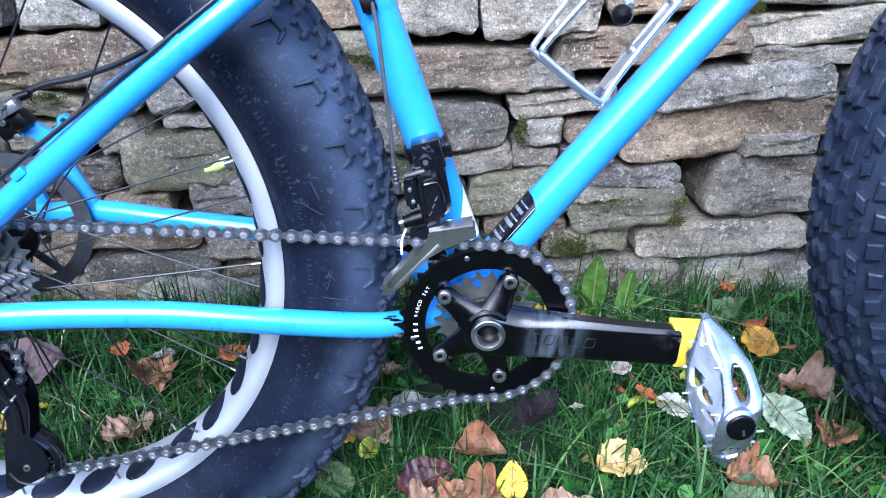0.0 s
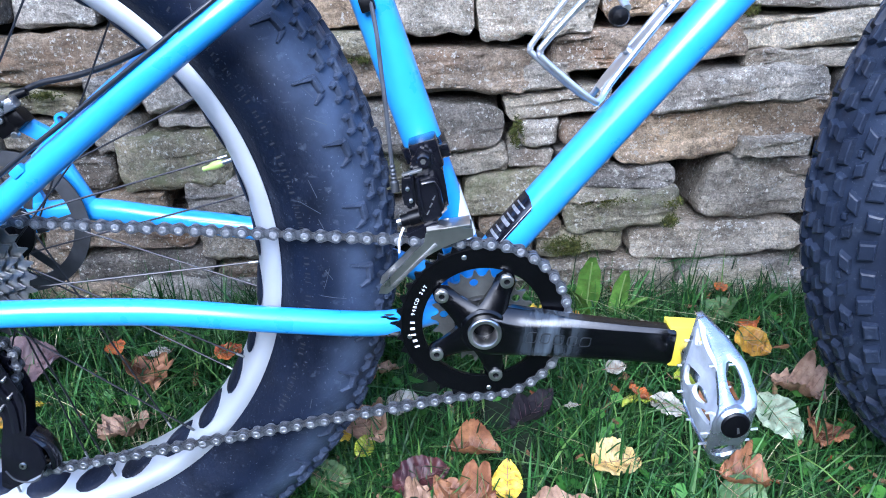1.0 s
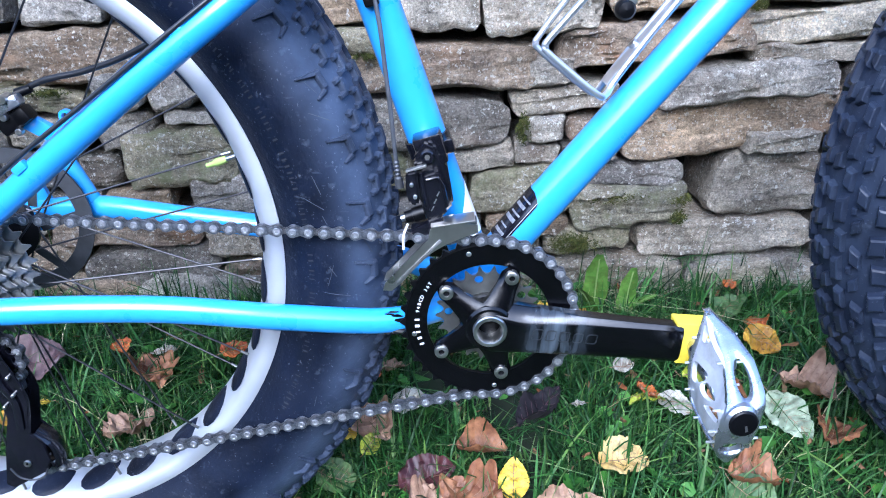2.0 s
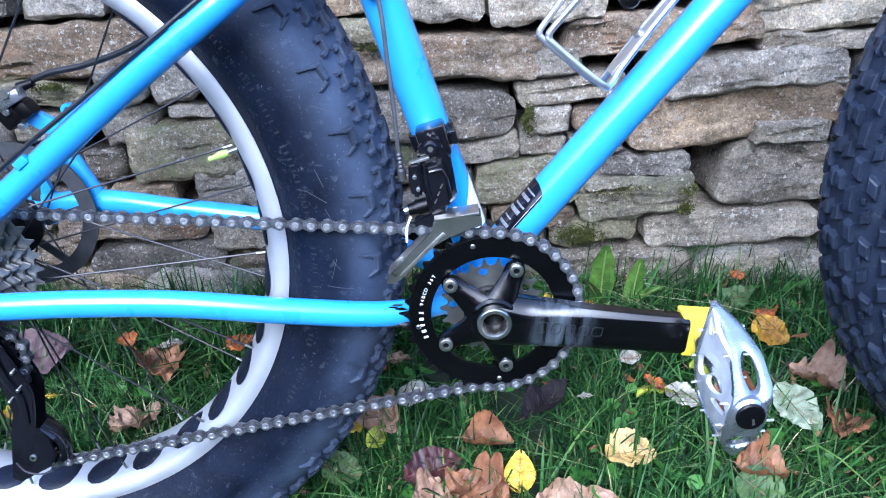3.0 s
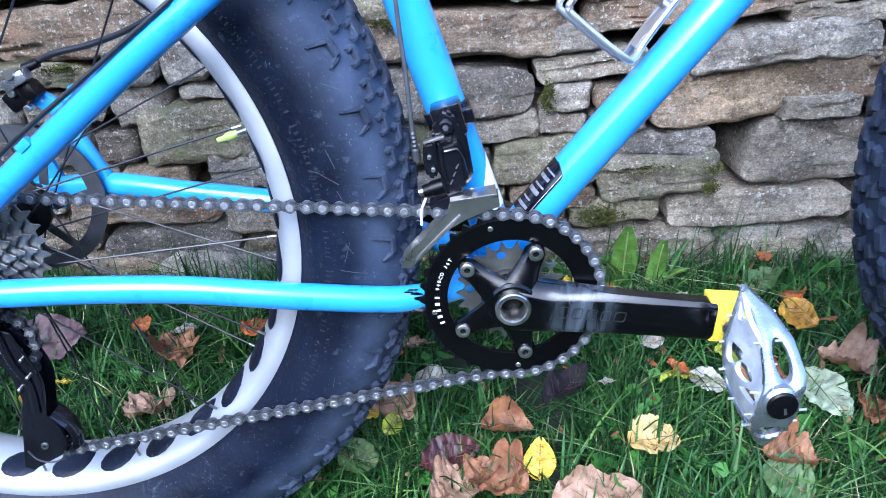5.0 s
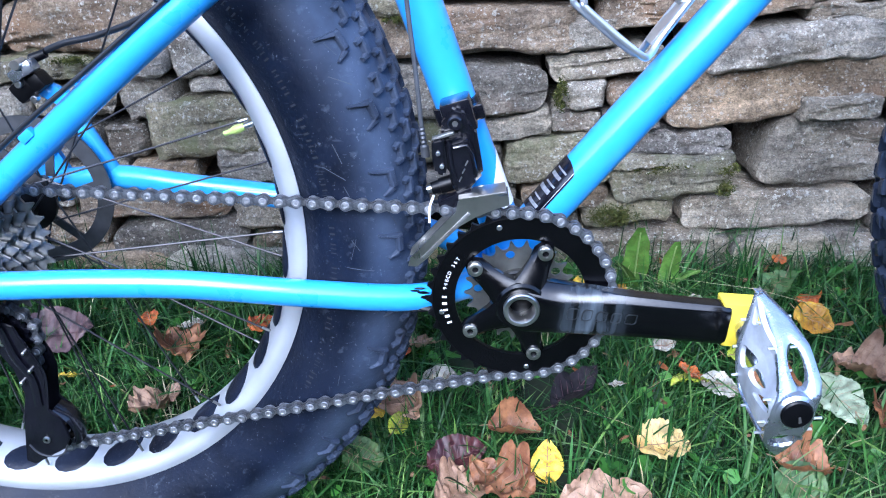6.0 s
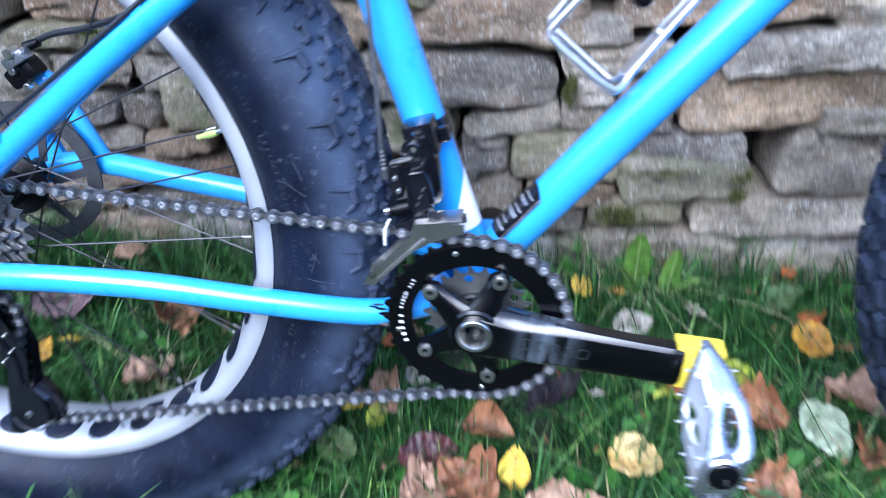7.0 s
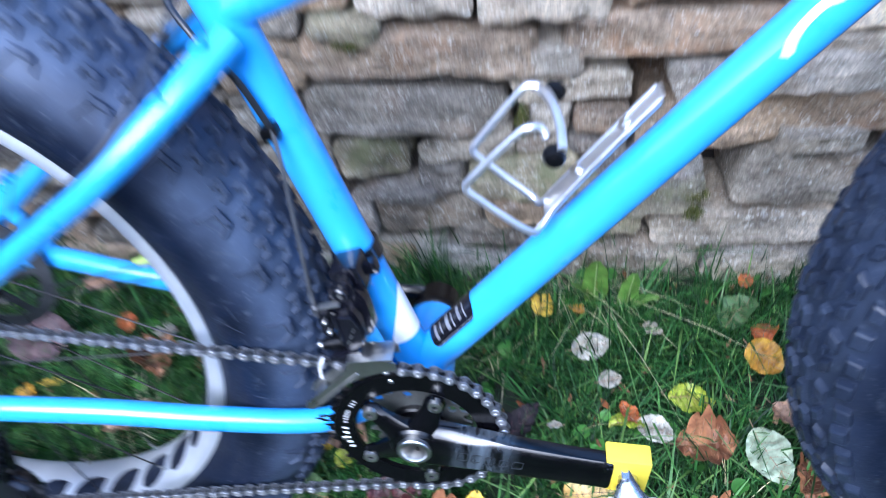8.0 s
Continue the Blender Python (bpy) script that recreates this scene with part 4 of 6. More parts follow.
    # white print on the ring: maker's name as plain bars, then the bolt circle and tooth count
    for i in range(5):
        a = radians(205 - i * 5.6)
        m = Matrix.Translation((0.0605 * math.cos(a), dy - 0.0028, 0.0605 * math.sin(a))) @ Matrix.Rotation(-(a - math.pi / 2), 4, "Y")
        ob = part("ring_bar", block(B(), (0, 0, 0), (0.0016 + 0.0006 * (i % 2), 0.0004, 0.0038), bevel=0.0), WHITE, ring)
        ob.matrix_local = m
    for i, ch in enumerate("94BCD 36T"):
        if ch == " ":
            continue
        a = radians(175 - i * 3.3)
        text_on("ring_lettering", ch, 0.0042, WHITE, ring, Matrix.Translation((0.0605 * math.cos(a), dy - 0.0029, 0.0605 * math.sin(a))) @ Matrix.Rotation(-(a - math.pi / 2), 4, "Y") @ pose(0, 0, 0, 90, 0, 0))
    return crank


crankset()

# far crank arm and its boss
bm = B()
disc(bm, (BB.x, 0, BB.z), 0.021, 0.080, 0.106, 32, 0.002)
part("far_crank_boss", bm, GLOSS, bike)
bm = B()
sweep(bm, [(0.0, 0.100, 0.311), (-0.08, 0.103, 0.317), (-0.172, 0.106, 0.323)], [0.0165, 0.014, 0.013], 12, 0.45)
part("far_crank_arm", bm, GLOSS, bike, "black crank arm on the far side")
bm = B()
disc(bm, (BB.x, 0, BB.z), 0.0235, -0.062, -0.051, 36, 0.0015)
part("bearing_cup", bm, BLACK, bike)
part("bearing_cup", disc(B(), (BB.x, 0, BB.z), 0.0235, 0.073, 0.081, 36, 0.0015), BLACK, bike)


def pedal():
    """A convex cast platform hanging almost edge-on: a swept outer wall with windows, side bars, webs and pins."""
    root = new("pedal")
    root.parent = bike
    tagged(root, "polished alloy platform pedal with steel grip pins")
    root.matrix_local = Matrix.Translation((0.1690, 0, 0.295)) @ Matrix.Rotation(radians(-4), 4, "Y")
    # local: y along the axle, z along the platform, x its thickness
    levels = (-0.050, -0.044, -0.030, -0.018, 0.0, 0.015, 0.030, 0.042, 0.053)
    left = (-0.002, -0.007, -0.0125, -0.0135, -0.0115, -0.0045, -0.0005, -0.0010, -0.0040)
    right = (0.003, 0.007, 0.0130, 0.0155, 0.0190, 0.0225, 0.0215, 0.0140, 0.0015)

    def swept(z):
        """How far the wall leans back from the axle's end towards either tip."""
        return max(0.0, (z - 0.008) / 0.045) ** 1.25 * 0.066 + max(0.0, (-z - 0.010) / 0.038) ** 1.4 * 0.016

    def cast_wall(y, thick, holes):
        """The outer wall, swelling at the axle, with round-edged windows through it."""
        bm = B()
        nu, nz = 30, 90

        def depth(x, z):
            d = swept(z) - 0.0030 * math.exp(-(math.hypot(x, z) / 0.0135) ** 4)
            for cx, cz, rx, rz in holes:
                e = math.hypot((x - cx) / rx, (z - cz) / rz)
                d += 0.0024 * max(0.0, 1 - (e - 1) / 0.45) ** 2 if e >= 1 else 0.0024
            return d
        front, back = [], []
        for j in range(nz + 1):
            z = 0.0015 + 0.0515 * math.sin(math.pi / 2 * (2 * j / nz - 1))
            lo, hi = float(np.interp(z, levels, left)), float(np.interp(z, levels, right))
            rf, rb = [], []
            for i in range(nu + 1):
                u = math.sin(math.pi / 2 * (2 * i / nu - 1))
                x, zz = lo + (hi - lo) * (u + 1) / 2, z
                for cx, cz, rx, rz in holes:
                    e = math.hypot((x - cx) / rx, (zz - cz) / rz)
                    if 0.80 < e < 1.20:
                        x, zz = cx + (x - cx) / e, cz + (zz - cz) / e
                d = depth(x, zz) + 0.0030 * abs(u) ** 5
                rf.append(bm.verts.new((x, y + d, zz)))
                rb.append(bm.verts.new((x * 0.97, y + d + thick, zz)))
            front.append(rf)
            back.append(rb)
        cells = set()
        for j in range(nz):
            for i in range(nu):
                p = sum((front[j + q][i + r].co for q in (0, 1) for r in (0, 1)), Vector()) / 4
                if all(math.hypot((p.x - cx) / rx, (p.z - cz) / rz) > 0.985 for cx, cz, rx, rz in holes):
                    cells.add((i, j))
        for i, j in cells:
            bm.faces.new((front[j][i], front[j][i + 1], front[j + 1][i + 1], front[j + 1][i]))
            bm.faces.new((back[j][i], back[j + 1][i], back[j + 1][i + 1], back[j][i + 1]))
            for di, dj, p, q in ((-1, 0, (i, j + 1), (i, j)), (1, 0, (i + 1, j), (i + 1, j + 1)), (0, -1, (i, j), (i + 1, j)), (0, 1, (i + 1, j + 1), (i, j + 1))):
                if (i + di, j + dj) not in cells:
                    bm.faces.new((front[q[1]][q[0]], front[p[1]][p[0]], back[p[1]][p[0]], back[q[1]][q[0]]))
        bmesh.ops.recalc_face_normals(bm, faces=bm.faces[:])
        return bm

    near = (-0.002, -0.006, -0.0115, -0.0135, -0.0140, -0.0125, -0.0095, -0.0065, -0.0030)

    def platform(outline, holes, thick):
        """The dished platform face with its windows; outline and windows lie along the axle and the platform."""
        bm = B()

        def ring(loop):
            vs = [bm.verts.new((0, y, z)) for y, z in loop]
            return [bm.edges.new((vs[k], vs[(k + 1) % len(vs)])) for k in range(len(vs))]

        def rounded(loop):
            """Corner-cut twice, so that cast windows have soft corners."""
            for _ in range(2):
                loop = [(p[0] * (1 - f) + q[0] * f, p[1] * (1 - f) + q[1] * f) for p, q in zip(loop, loop[1:] + loop[:1]) for f in (0.25, 0.75)]
            return loop
        edges = ring(rounded(outline))
        for h in holes:
            edges += ring(rounded(h))
        bmesh.ops.triangle_fill(bm, use_beauty=True, edges=edges)
        bmesh.ops.subdivide_edges(bm, edges=bm.edges[:], cuts=2, use_grid_fill=True)
        for v in bm.verts:
            k = min(1.0, max(0.0, (-0.135 - v.co.y) / 0.050))
            k = k * k * (3 - 2 * k)
            z = v.co.z
            v.co.x = (1 - k) * float(np.interp(z, levels, near)) + k * float(np.interp(z, levels, left))
            # the middle of the face is dished towards the axle
            v.co.x += 0.0035 * math.exp(-((v.co.y + 0.163) / 0.016) ** 2 - ((z - 0.020) / 0.012) ** 2)
        faces = bm.faces[:]
        got = bmesh.ops.extrude_face_region(bm, geom=faces)
        for v in got["geom"]:
            if isinstance(v, bmesh.types.BMVert):
                v.co.x += thick
        bmesh.ops.recalc_face_normals(bm, faces=bm.faces[:])
        return bm
    part("outer_wall", cast_wall(-0.1955, 0.0055, ((0.0095, 0.0215, 0.0056, 0.0100), (0.0005, -0.0300, 0.0085, 0.0058))), ALLOY, root, "polished outer wall with oval windows")
    part("axle_boss", disc(B(), (0.0030, 0, 0), 0.0128, -0.1992, -0.186, 40, 0.0020), ALLOY, root)
    part("axle_sleeve", sweep(B(), [(0.003, -0.100, 0), (0.003, -0.150, 0), (0.003, -0.196, 0)], [0.0095, 0.0090, 0.0115], 24), ALLOY, root)
    part("platform_face", platform(
        [(-0.1290, 0.0510), (-0.1325, 0.0310), (-0.1300, 0.0150), (-0.1295, -0.0036), (-0.1330, -0.0228), (-0.1559, -0.0265), (-0.1830, -0.0245), (-0.1935, -0.0077), (-0.1925, 0.0080), (-0.1800, 0.0200), (-0.1660, 0.0300), (-0.1500, 0.0410), (-0.1340, 0.0505)],
        [[(-0.1345, 0.0480), (-0.1480, 0.0405), (-0.1500, 0.0380), (-0.1400, 0.0325), (-0.1370, 0.0400)],
         [(-0.1355, 0.0160), (-0.1480, 0.0158), (-0.1580, 0.0125), (-0.1482, 0.0022), (-0.1375, -0.0030), (-0.1328, 0.0057)],
         [(-0.1535, 0.0080), (-0.1640, 0.0088), (-0.1775, 0.0056), (-0.1715, 0.0006), (-0.1586, -0.0026), (-0.1506, 0.0004)],
         [(-0.1580, -0.0092), (-0.1772, 0.0002), (-0.1890, 0.0010), (-0.1912, -0.0052), (-0.1771, -0.0094)]], 0.0036), CAST, root, "cast platform face with curved windows, sky brightness put into its colour", smooth=False)
    # the rolled inner edges of both faces, from tip to tip
    for s, wide in ((-1, 0.0), (1, 0.0070)):
        x = s * 0.0128 + wide
        edge = smooth_path([(-0.002, -0.1300, 0.0525), (s * 0.0085 + wide * 0.8, -0.1325, 0.032), (x, -0.1300, 0.012), (x, -0.1295, -0.006), (s * 0.0115 + wide, -0.1335, -0.024), (s * 0.0110 + wide * 0.7, -0.1570, -0.0290), (s * 0.0100 + wide * 0.4, -0.1840, -0.0320)], 5)
        part("side_bar", sweep(B(), edge, 0.0024, 10, 0.8), ALLOY, root)
        for y, z, q in ((-0.1320, 0.033, 0.0085), (-0.1300, 0.010, 0.0128), (-0.1310, -0.014, 0.0128), (-0.150, -0.0275, 0.0112), (-0.178, -0.030, 0.0105), (-0.148, 0.0395, 0.0030), (-0.1665, 0.030, 0.0012), (-0.187, 0.004, 0.0095), (-0.187, -0.014, 0.0125)):
            p = q * s + wide
            part("grip_pin", sweep(B(), [(p, y, z), (p + 0.0052 * s, y, z)], 0.0010, 8), BRIGHT, root)
    part("bearing_cap", disc(B(), (0.0030, 0, 0), 0.0104, -0.2012, -0.1940, 32, 0.0010), BLACK, root, "black round bearing cap")
    part("cap_mark", plate(B(), [(0.0040, -0.0062), (0.0058, -0.0056), (0.0050, -0.0010), (0.0036, -0.0014)], -0.2016, -0.2010), DULL, root)
    part("pedal_axle", sweep(B(), [(0.003, -0.085, 0), (0.003, -0.112, 0)], 0.0078, 18), STEEL, root)


pedal()


# ---- chain ----
def chain():
    ring_c, r1 = Vector((RING_C.x, RING_C.z)), 0.0729
    cog_c, r2 = Vector((RA.x, RA.z)), 0.052
    pul_c, r3 = Vector((-0.4135, 0.185)), 0.0195
    top_p, r4 = Vector((-0.425, 0.285)), 0.0215
    def arc(c, r, a0, a1, n=24):
        return [c + Vector((math.cos(a0 + (a1 - a0) * i / n), math.sin(a0 + (a1 - a0) * i / n))) * r for i in range(n + 1)]
    pts = []
    pts += arc(cog_c, r2, radians(190), radians(85))
    pts += arc(ring_c, r1, radians(85), radians(-100))
    pts += arc(pul_c, r3, radians(-80), radians(-200))
    pts += arc(top_p, r4, radians(-20), radians(70), 8)
    pts.append(pts[0])
    # even steps of one pitch along the loop
    out, rest = [pts[0].copy()], 0.0127
    total = sum((b - a).length for a, b in zip(pts, pts[1:]))
    count = 2 * round(total / 0.0127 / 2)
    step = total / count
    acc, i = 0.0, 0
    for k in range(1, count):
        want = k * step
        while acc + (pts[i + 1] - pts[i]).length < want:
            acc += (pts[i + 1] - pts[i]).length
            i += 1
        d = pts[i + 1] - pts[i]
        out.append(pts[i] + d.normalized() * (want - acc))
    root = new("chain")
    root.parent = bike
    tagged(root, "oily grey steel roller chain")

    def fig8(x0, r, waist, n=10):
        o = [(x0 + r * math.cos(a), r * math.sin(a)) for a in (radians(-125 + 250 * i / n) for i in range(n + 1))]
        return o + [(0.0, waist)] + [(-x, -z) for x, z in o] + [(0.0, -waist)]

    def link_mesh(outer):
        bm = B()
        r, waist, y0 = (0.0047, 0.0024, 0.0026) if outer else (0.0041, 0.0018, 0.0014)
        for s in (-1, 1):
            plate(bm, fig8(0.00635, r, waist), s * y0, s * (y0 + 0.0010))
        for x in (-0.00635, 0.00635):
            if outer:
                start = len(bm.faces)
                lathe(bm, [(0.0001, -0.0040), (0.0012, -0.0040), (0.0016, -0.0044), (0.0029, -0.0043), (0.0033, -0.0036), (0.0033, 0.0043), (0.0001, 0.0043)], (x, 0, 0), 14)
                bm.faces.ensure_lookup_table()
                for f in bm.faces[start:]:
                    f.material_index = 1
            else:
                disc(bm, (x, 0, 0), 0.0038, -0.0014, 0.0014, 14)
        bmesh.ops.recalc_face_normals(bm, faces=bm.faces[:])
        me = bpy.data.meshes.new("outer_link" if outer else "inner_link")
        bm.to_mesh(me)
        bm.free()
        me.materials.append(CHAINM if outer else CHAIND)
        me.materials.append(PIN)
        return me
    meshes = (link_mesh(True), link_mesh(False))
    n = len(out)
    for k in range(n):
        a, b = out[k], out[(k + 1) % n]
        mid, d = (a + b) / 2, b - a
        f = max(0.0, min(1.0, (mid.x + 0.44) / 0.44))
        ob = new(meshes[k % 2].name, meshes[k % 2])
        ob.parent = root
        ob.matrix_local = Matrix.Translation((mid.x, -0.0595 + (RING_Y + 0.0595) * f, mid.y)) @ Matrix.Rotation(-math.atan2(d.y, d.x), 4, "Y")


chain()


def cassette():
    root = new("cassette")
    root.parent = bike
    tagged(root, "stack of worn steel rear sprockets")
    for i, teeth in enumerate((34, 30, 26, 23, 20, 17, 15, 13, 11)):
        r = teeth * 0.0127 / (2 * math.pi)
        y = -0.0515 - 0.0040 * i
        bm = ring_plate(B(), gear_outline(RA.x, RA.z, r - 0.0035, r + 0.0030, teeth, 0.3 * i), circle(RA.x, RA.z, max(0.016, r - 0.017), teeth * 7), y - 0.0009, y + 0.0009)
        part("sprocket", bm, DULL, root)
    part("lockring", disc(B(), (RA.x, 0, RA.z), 0.018, -0.088, -0.084, 32, 0.001), BLACK, root)


cassette()


def rear_derailleur():
    root = new("rear_derailleur")
    root.parent = bike
    tagged(root, "black rear derailleur with a chain cage")
    for y in (-0.0745, -0.0535):
        bm = plate(B(), [(-0.414, 0.300), (-0.407, 0.280), (-0.401, 0.263), (-0.399, 0.250), (-0.405, 0.217), (-0.395, 0.206), (-0.3925, 0.187), (-0.399, 0.175), (-0.431, 0.158), (-0.438, 0.162), (-0.429, 0.205), (-0.421, 0.232), (-0.424, 0.257), (-0.433, 0.276), (-0.440, 0.292), (-0.430, 0.306)], y - 0.0014, y + 0.0014)
        bmesh.ops.bevel(bm, geom=bm.edges[:], offset=0.0009, segments=2, affect="EDGES")
        part("cage_plate", bm, DERAIL, root)
    for c, r in (((-0.4135, 0, 0.185), 0.0165), ((-0.425, 0, 0.285), 0.018)):
        bm = ring_plate(B(), gear_outline(c[0], c[2], r - 0.002, r + 0.0025, 11), circle(c[0], c[2], 0.005, 77), -0.0665, -0.0615)
        part("jockey_wheel", bm, DERAIL, root)
        bolt = lathe(B(), [(0.0012, -0.0772), (0.0030, -0.0775), (0.0034, -0.0768), (0.0034, -0.054)], c, 14)
        part("jockey_bolt", bolt, STEEL, root)
    # rolled front edge of the outer plate, slot rim and clips
    part("cage_edge", sweep(B(), smooth_path([(-0.413, -0.0762, 0.298), (-0.406, -0.0762, 0.279), (-0.400, -0.0762, 0.262), (-0.3985, -0.0762, 0.248), (-0.4045, -0.0762, 0.218)], 4), 0.0011, 8), DERAIL, root)
    part("slot_rim", sweep(B(), smooth_path([(-0.4300, -0.0762, 0.1800), (-0.4240, -0.0762, 0.1705), (-0.4130, -0.0762, 0.1668), (-0.4020, -0.0762, 0.1700), (-0.3965, -0.0762, 0.1790)], 4), 0.0008, 8), ROTOR, root)
    part("inner_arm", sweep(B(), smooth_path([(-0.424, -0.0775, 0.300), (-0.418, -0.0775, 0.270), (-0.4095, -0.0775, 0.250), (-0.4105, -0.0775, 0.222)], 4), 0.0034, 10, 0.5), DERAIL, root)
    for x, z in ((-0.4095, 0.2755), (-0.4085, 0.2580), (-0.4185, 0.2465)):
        part("rivet", disc(B(), (x, 0, z), 0.0016, -0.0800, -0.0745, 10, 0.0004), STEEL, root)
    # guard lip in front of the lower wheel
    bm = B()
    sweep(bm, smooth_path([(-0.404, -0.064, 0.2125), (-0.393, -0.064, 0.2035), (-0.3885, -0.064, 0.190), (-0.3895, -0.064, 0.178)], 4), 0.0035, 8, 3.0)
    part("chain_guard", bm, DERAIL, root)
    bm = B()
    block(bm, (-0.440, -0.078, 0.318), (0.042, 0.026, 0.050), (0, 25, 0), 0.006)
    part("knuckle", bm, DERAIL, root)
    bm = B()
    sweep(bm, [(-0.452, -0.088, 0.345), (-0.462, -0.086, 0.325)], 0.009, 12)
    part("hanger_bolt", bm, DERAIL, root)


rear_derailleur()


def front_derailleur():
    root = new("front_derailleur")
    root.parent = bike
    tagged(root, "black clamp-on front derailleur with a steel cage")
    ax = (ST_TOP - BB).normalized()
    at = BB + ax * ((0.450 - BB.z) / ax.z)
    m = at.to_3d()
    band = lathe(B(), [(0.0178, -0.0075), (0.0200, -0.0070), (0.0200, 0.0070), (0.0178, 0.0075)], (0, 0, 0), 40)
    ob = part("clamp_band", band, DERAIL, root, "black clamp band round the seat tube")
    ob.matrix_local = Matrix.Translation(m) @ ax.to_track_quat("Y", "Z").to_matrix().to_4x4()
    bm = B()
    block(bm, (-0.044, -0.030, 0.454), (0.024, 0.026, 0.026), (0, -16, 0), 0.003)
    block(bm, (-0.030, -0.021, 0.453), (0.012, 0.010, 0.013), (0, -16, 0), 0.003)
    part("clamp_block", bm, DERAIL, root)
    bm = B()
    plate(bm, [(-0.056, 0.449), (-0.038, 0.453), (-0.031, 0.446), (-0.028, 0.428), (-0.026, 0.412), (-0.034, 0.404), (-0.046, 0.404), (-0.056, 0.420)], -0.052, -0.036)
    bmesh.ops.bevel(bm, geom=bm.edges[:], offset=0.0022, segments=2, affect="EDGES")
    part("inner_link", bm, DERAIL, root)
    part("link_spine", sweep(B(), [(-0.0515, -0.0665, 0.4440), (-0.0500, -0.0672, 0.4280), (-0.0470, -0.0672, 0.4130)], 0.0016, 8), DERAIL, root)
    part("link_ridge", sweep(B(), [(-0.0480, -0.0668, 0.4385), (-0.0385, -0.0672, 0.4405), (-0.0345, -0.0668, 0.4330), (-0.0315, -0.0664, 0.4180)], 0.0013, 8), DERAIL, root)
    bm = B()
    plate(bm, [(-0.058, 0.452), (-0.047, 0.466), (-0.040, 0.463), (-0.037, 0.452), (-0.036, 0.440), (-0.042, 0.434), (-0.055, 0.438)], -0.056, -0.044)
    bmesh.ops.bevel(bm, geom=bm.edges[:], offset=0.0024, segments=2, affect="EDGES")
    part("mount_body", bm, DERAIL, root)
    bm = B()
    plate(bm, [(-0.054, 0.442), (-0.040, 0.446), (-0.034, 0.438), (-0.030, 0.412), (-0.045, 0.398), (-0.051, 0.412)], -0.066, -0.050)
    bmesh.ops.bevel(bm, geom=bm.edges[:], offset=0.0028, segments=2, affect="EDGES")
    part("link_arm", bm, DERAIL, root, "black parallelogram link with pale lettering")
    bm = B()
    plate(bm, [(-0.064, 0.444), (-0.055, 0.446), (-0.053, 0.424), (-0.055, 0.416), (-0.062, 0.418), (-0.0645, 0.430)], -0.066, -0.056)
    bmesh.ops.bevel(bm, geom=bm.edges[:], offset=0.0020, segments=2, affect="EDGES")
    part("swing_arm", bm, DERAIL, root)
    part("top_bar", block(B(), (-0.0556, -0.0600, 0.4462), (0.0170, 0.0060, 0.0024), (0, -16, 0), 0.0008), DULL, root)
    part("pivot_bolt", lathe(B(), [(0.0022, -0.0585), (0.0024, -0.0600), (0.0045, -0.0602), (0.0058, -0.0590), (0.0060, -0.052)], (-0.0465, 0, 0.4545), 20), DERAIL, root)
    part("pivot_socket", disc(B(), (-0.0465, 0, 0.4545), 0.0023, -0.0592, -0.0586, 6), DULL, root)
    for x, z in ((-0.0595, 0.4345), (-0.0570, 0.4245)):
        part("limit_screw", disc(B(), (x, 0, z), 0.0017, -0.0685, -0.064, 10, 0.0004), STEEL, root)
    part("adjuster_barrel", sweep(B(), [(-0.050, -0.060, 0.4095), (-0.0590, -0.060, 0.4068), (-0.0592, -0.060, 0.4067), (-0.0655, -0.060, 0.4050)], [0.0062, 0.0062, 0.0052, 0.0048], 16), BLACK, root)
    part("adjuster_screw", sweep(B(), [(-0.0650, -0.060, 0.4052), (-0.0690, -0.060, 0.4041)], 0.0032, 14), STEEL, root)
    part("lower_arm", block(B(), (-0.047, -0.060, 0.397), (0.028, 0.016, 0.011), (0, -24, 0), 0.002), DERAIL, root)
    # outer cage plate and return bridge
    def cage(y, mat, grow=0.0):
        bm = plate(B(), [(-0.0860, 0.3475), (-0.0840, 0.3540), (-0.0650, 0.3735), (-0.0480, 0.3905), (-0.0460, 0.3995), (-0.0280, 0.4050), (-0.0080, 0.4030), (-0.0075, 0.3960), (-0.0170, 0.3935), (-0.0330, 0.3870), (-0.0450, 0.3800), (-0.0580, 0.3680), (-0.0700, 0.3545), (-0.0790, 0.3470)], y - 0.0008, y + 0.0008)
        return part("cage_plate", bm, mat, root, "polished steel derailleur cage")
    cage(-0.0755, STEEL)
    cage(-0.0560, DULL)
    part("cage_bridge", block(B(), (-0.0275, -0.066, 0.4035), (0.036, 0.021, 0.0022), (0, -8, 0), 0.0006), STEEL, root)
    part("cage_tail", block(B(), (-0.0740, -0.066, 0.3585), (0.007, 0.019, 0.0040), (0, -40, 0), 0.0008), STEEL, root)
    part("cage_rib", block(B(), (-0.056, -0.0768, 0.3720), (0.052, 0.0012, 0.0030), (0, -45, 0), 0.0004), DULL, root)
    # cable: outer housing down the tube, ferrule, inner wire and its frayed white end
    part("shift_cable", sweep(B(), smooth_path([(-0.0840, -0.024, 0.575), (-0.0800, -0.031, 0.550), (-0.0775, -0.037, 0.521), (-0.0747, -0.043, 0.491), (-0.0718, -0.050, 0.450)], 5), 0.0018, 8), ROTOR, root, "grey shift cable")
    part("ferrule", sweep(B(), [Vector((-0.0718, -0.050, 0.450)).lerp(Vector((-0.0697, -0.050, 0.427)), i / 14) for i in range(15)], [0.0026 if i % 2 else 0.0020 for i in range(9)] + [0.0034] * 6, 12), ROTOR, root)
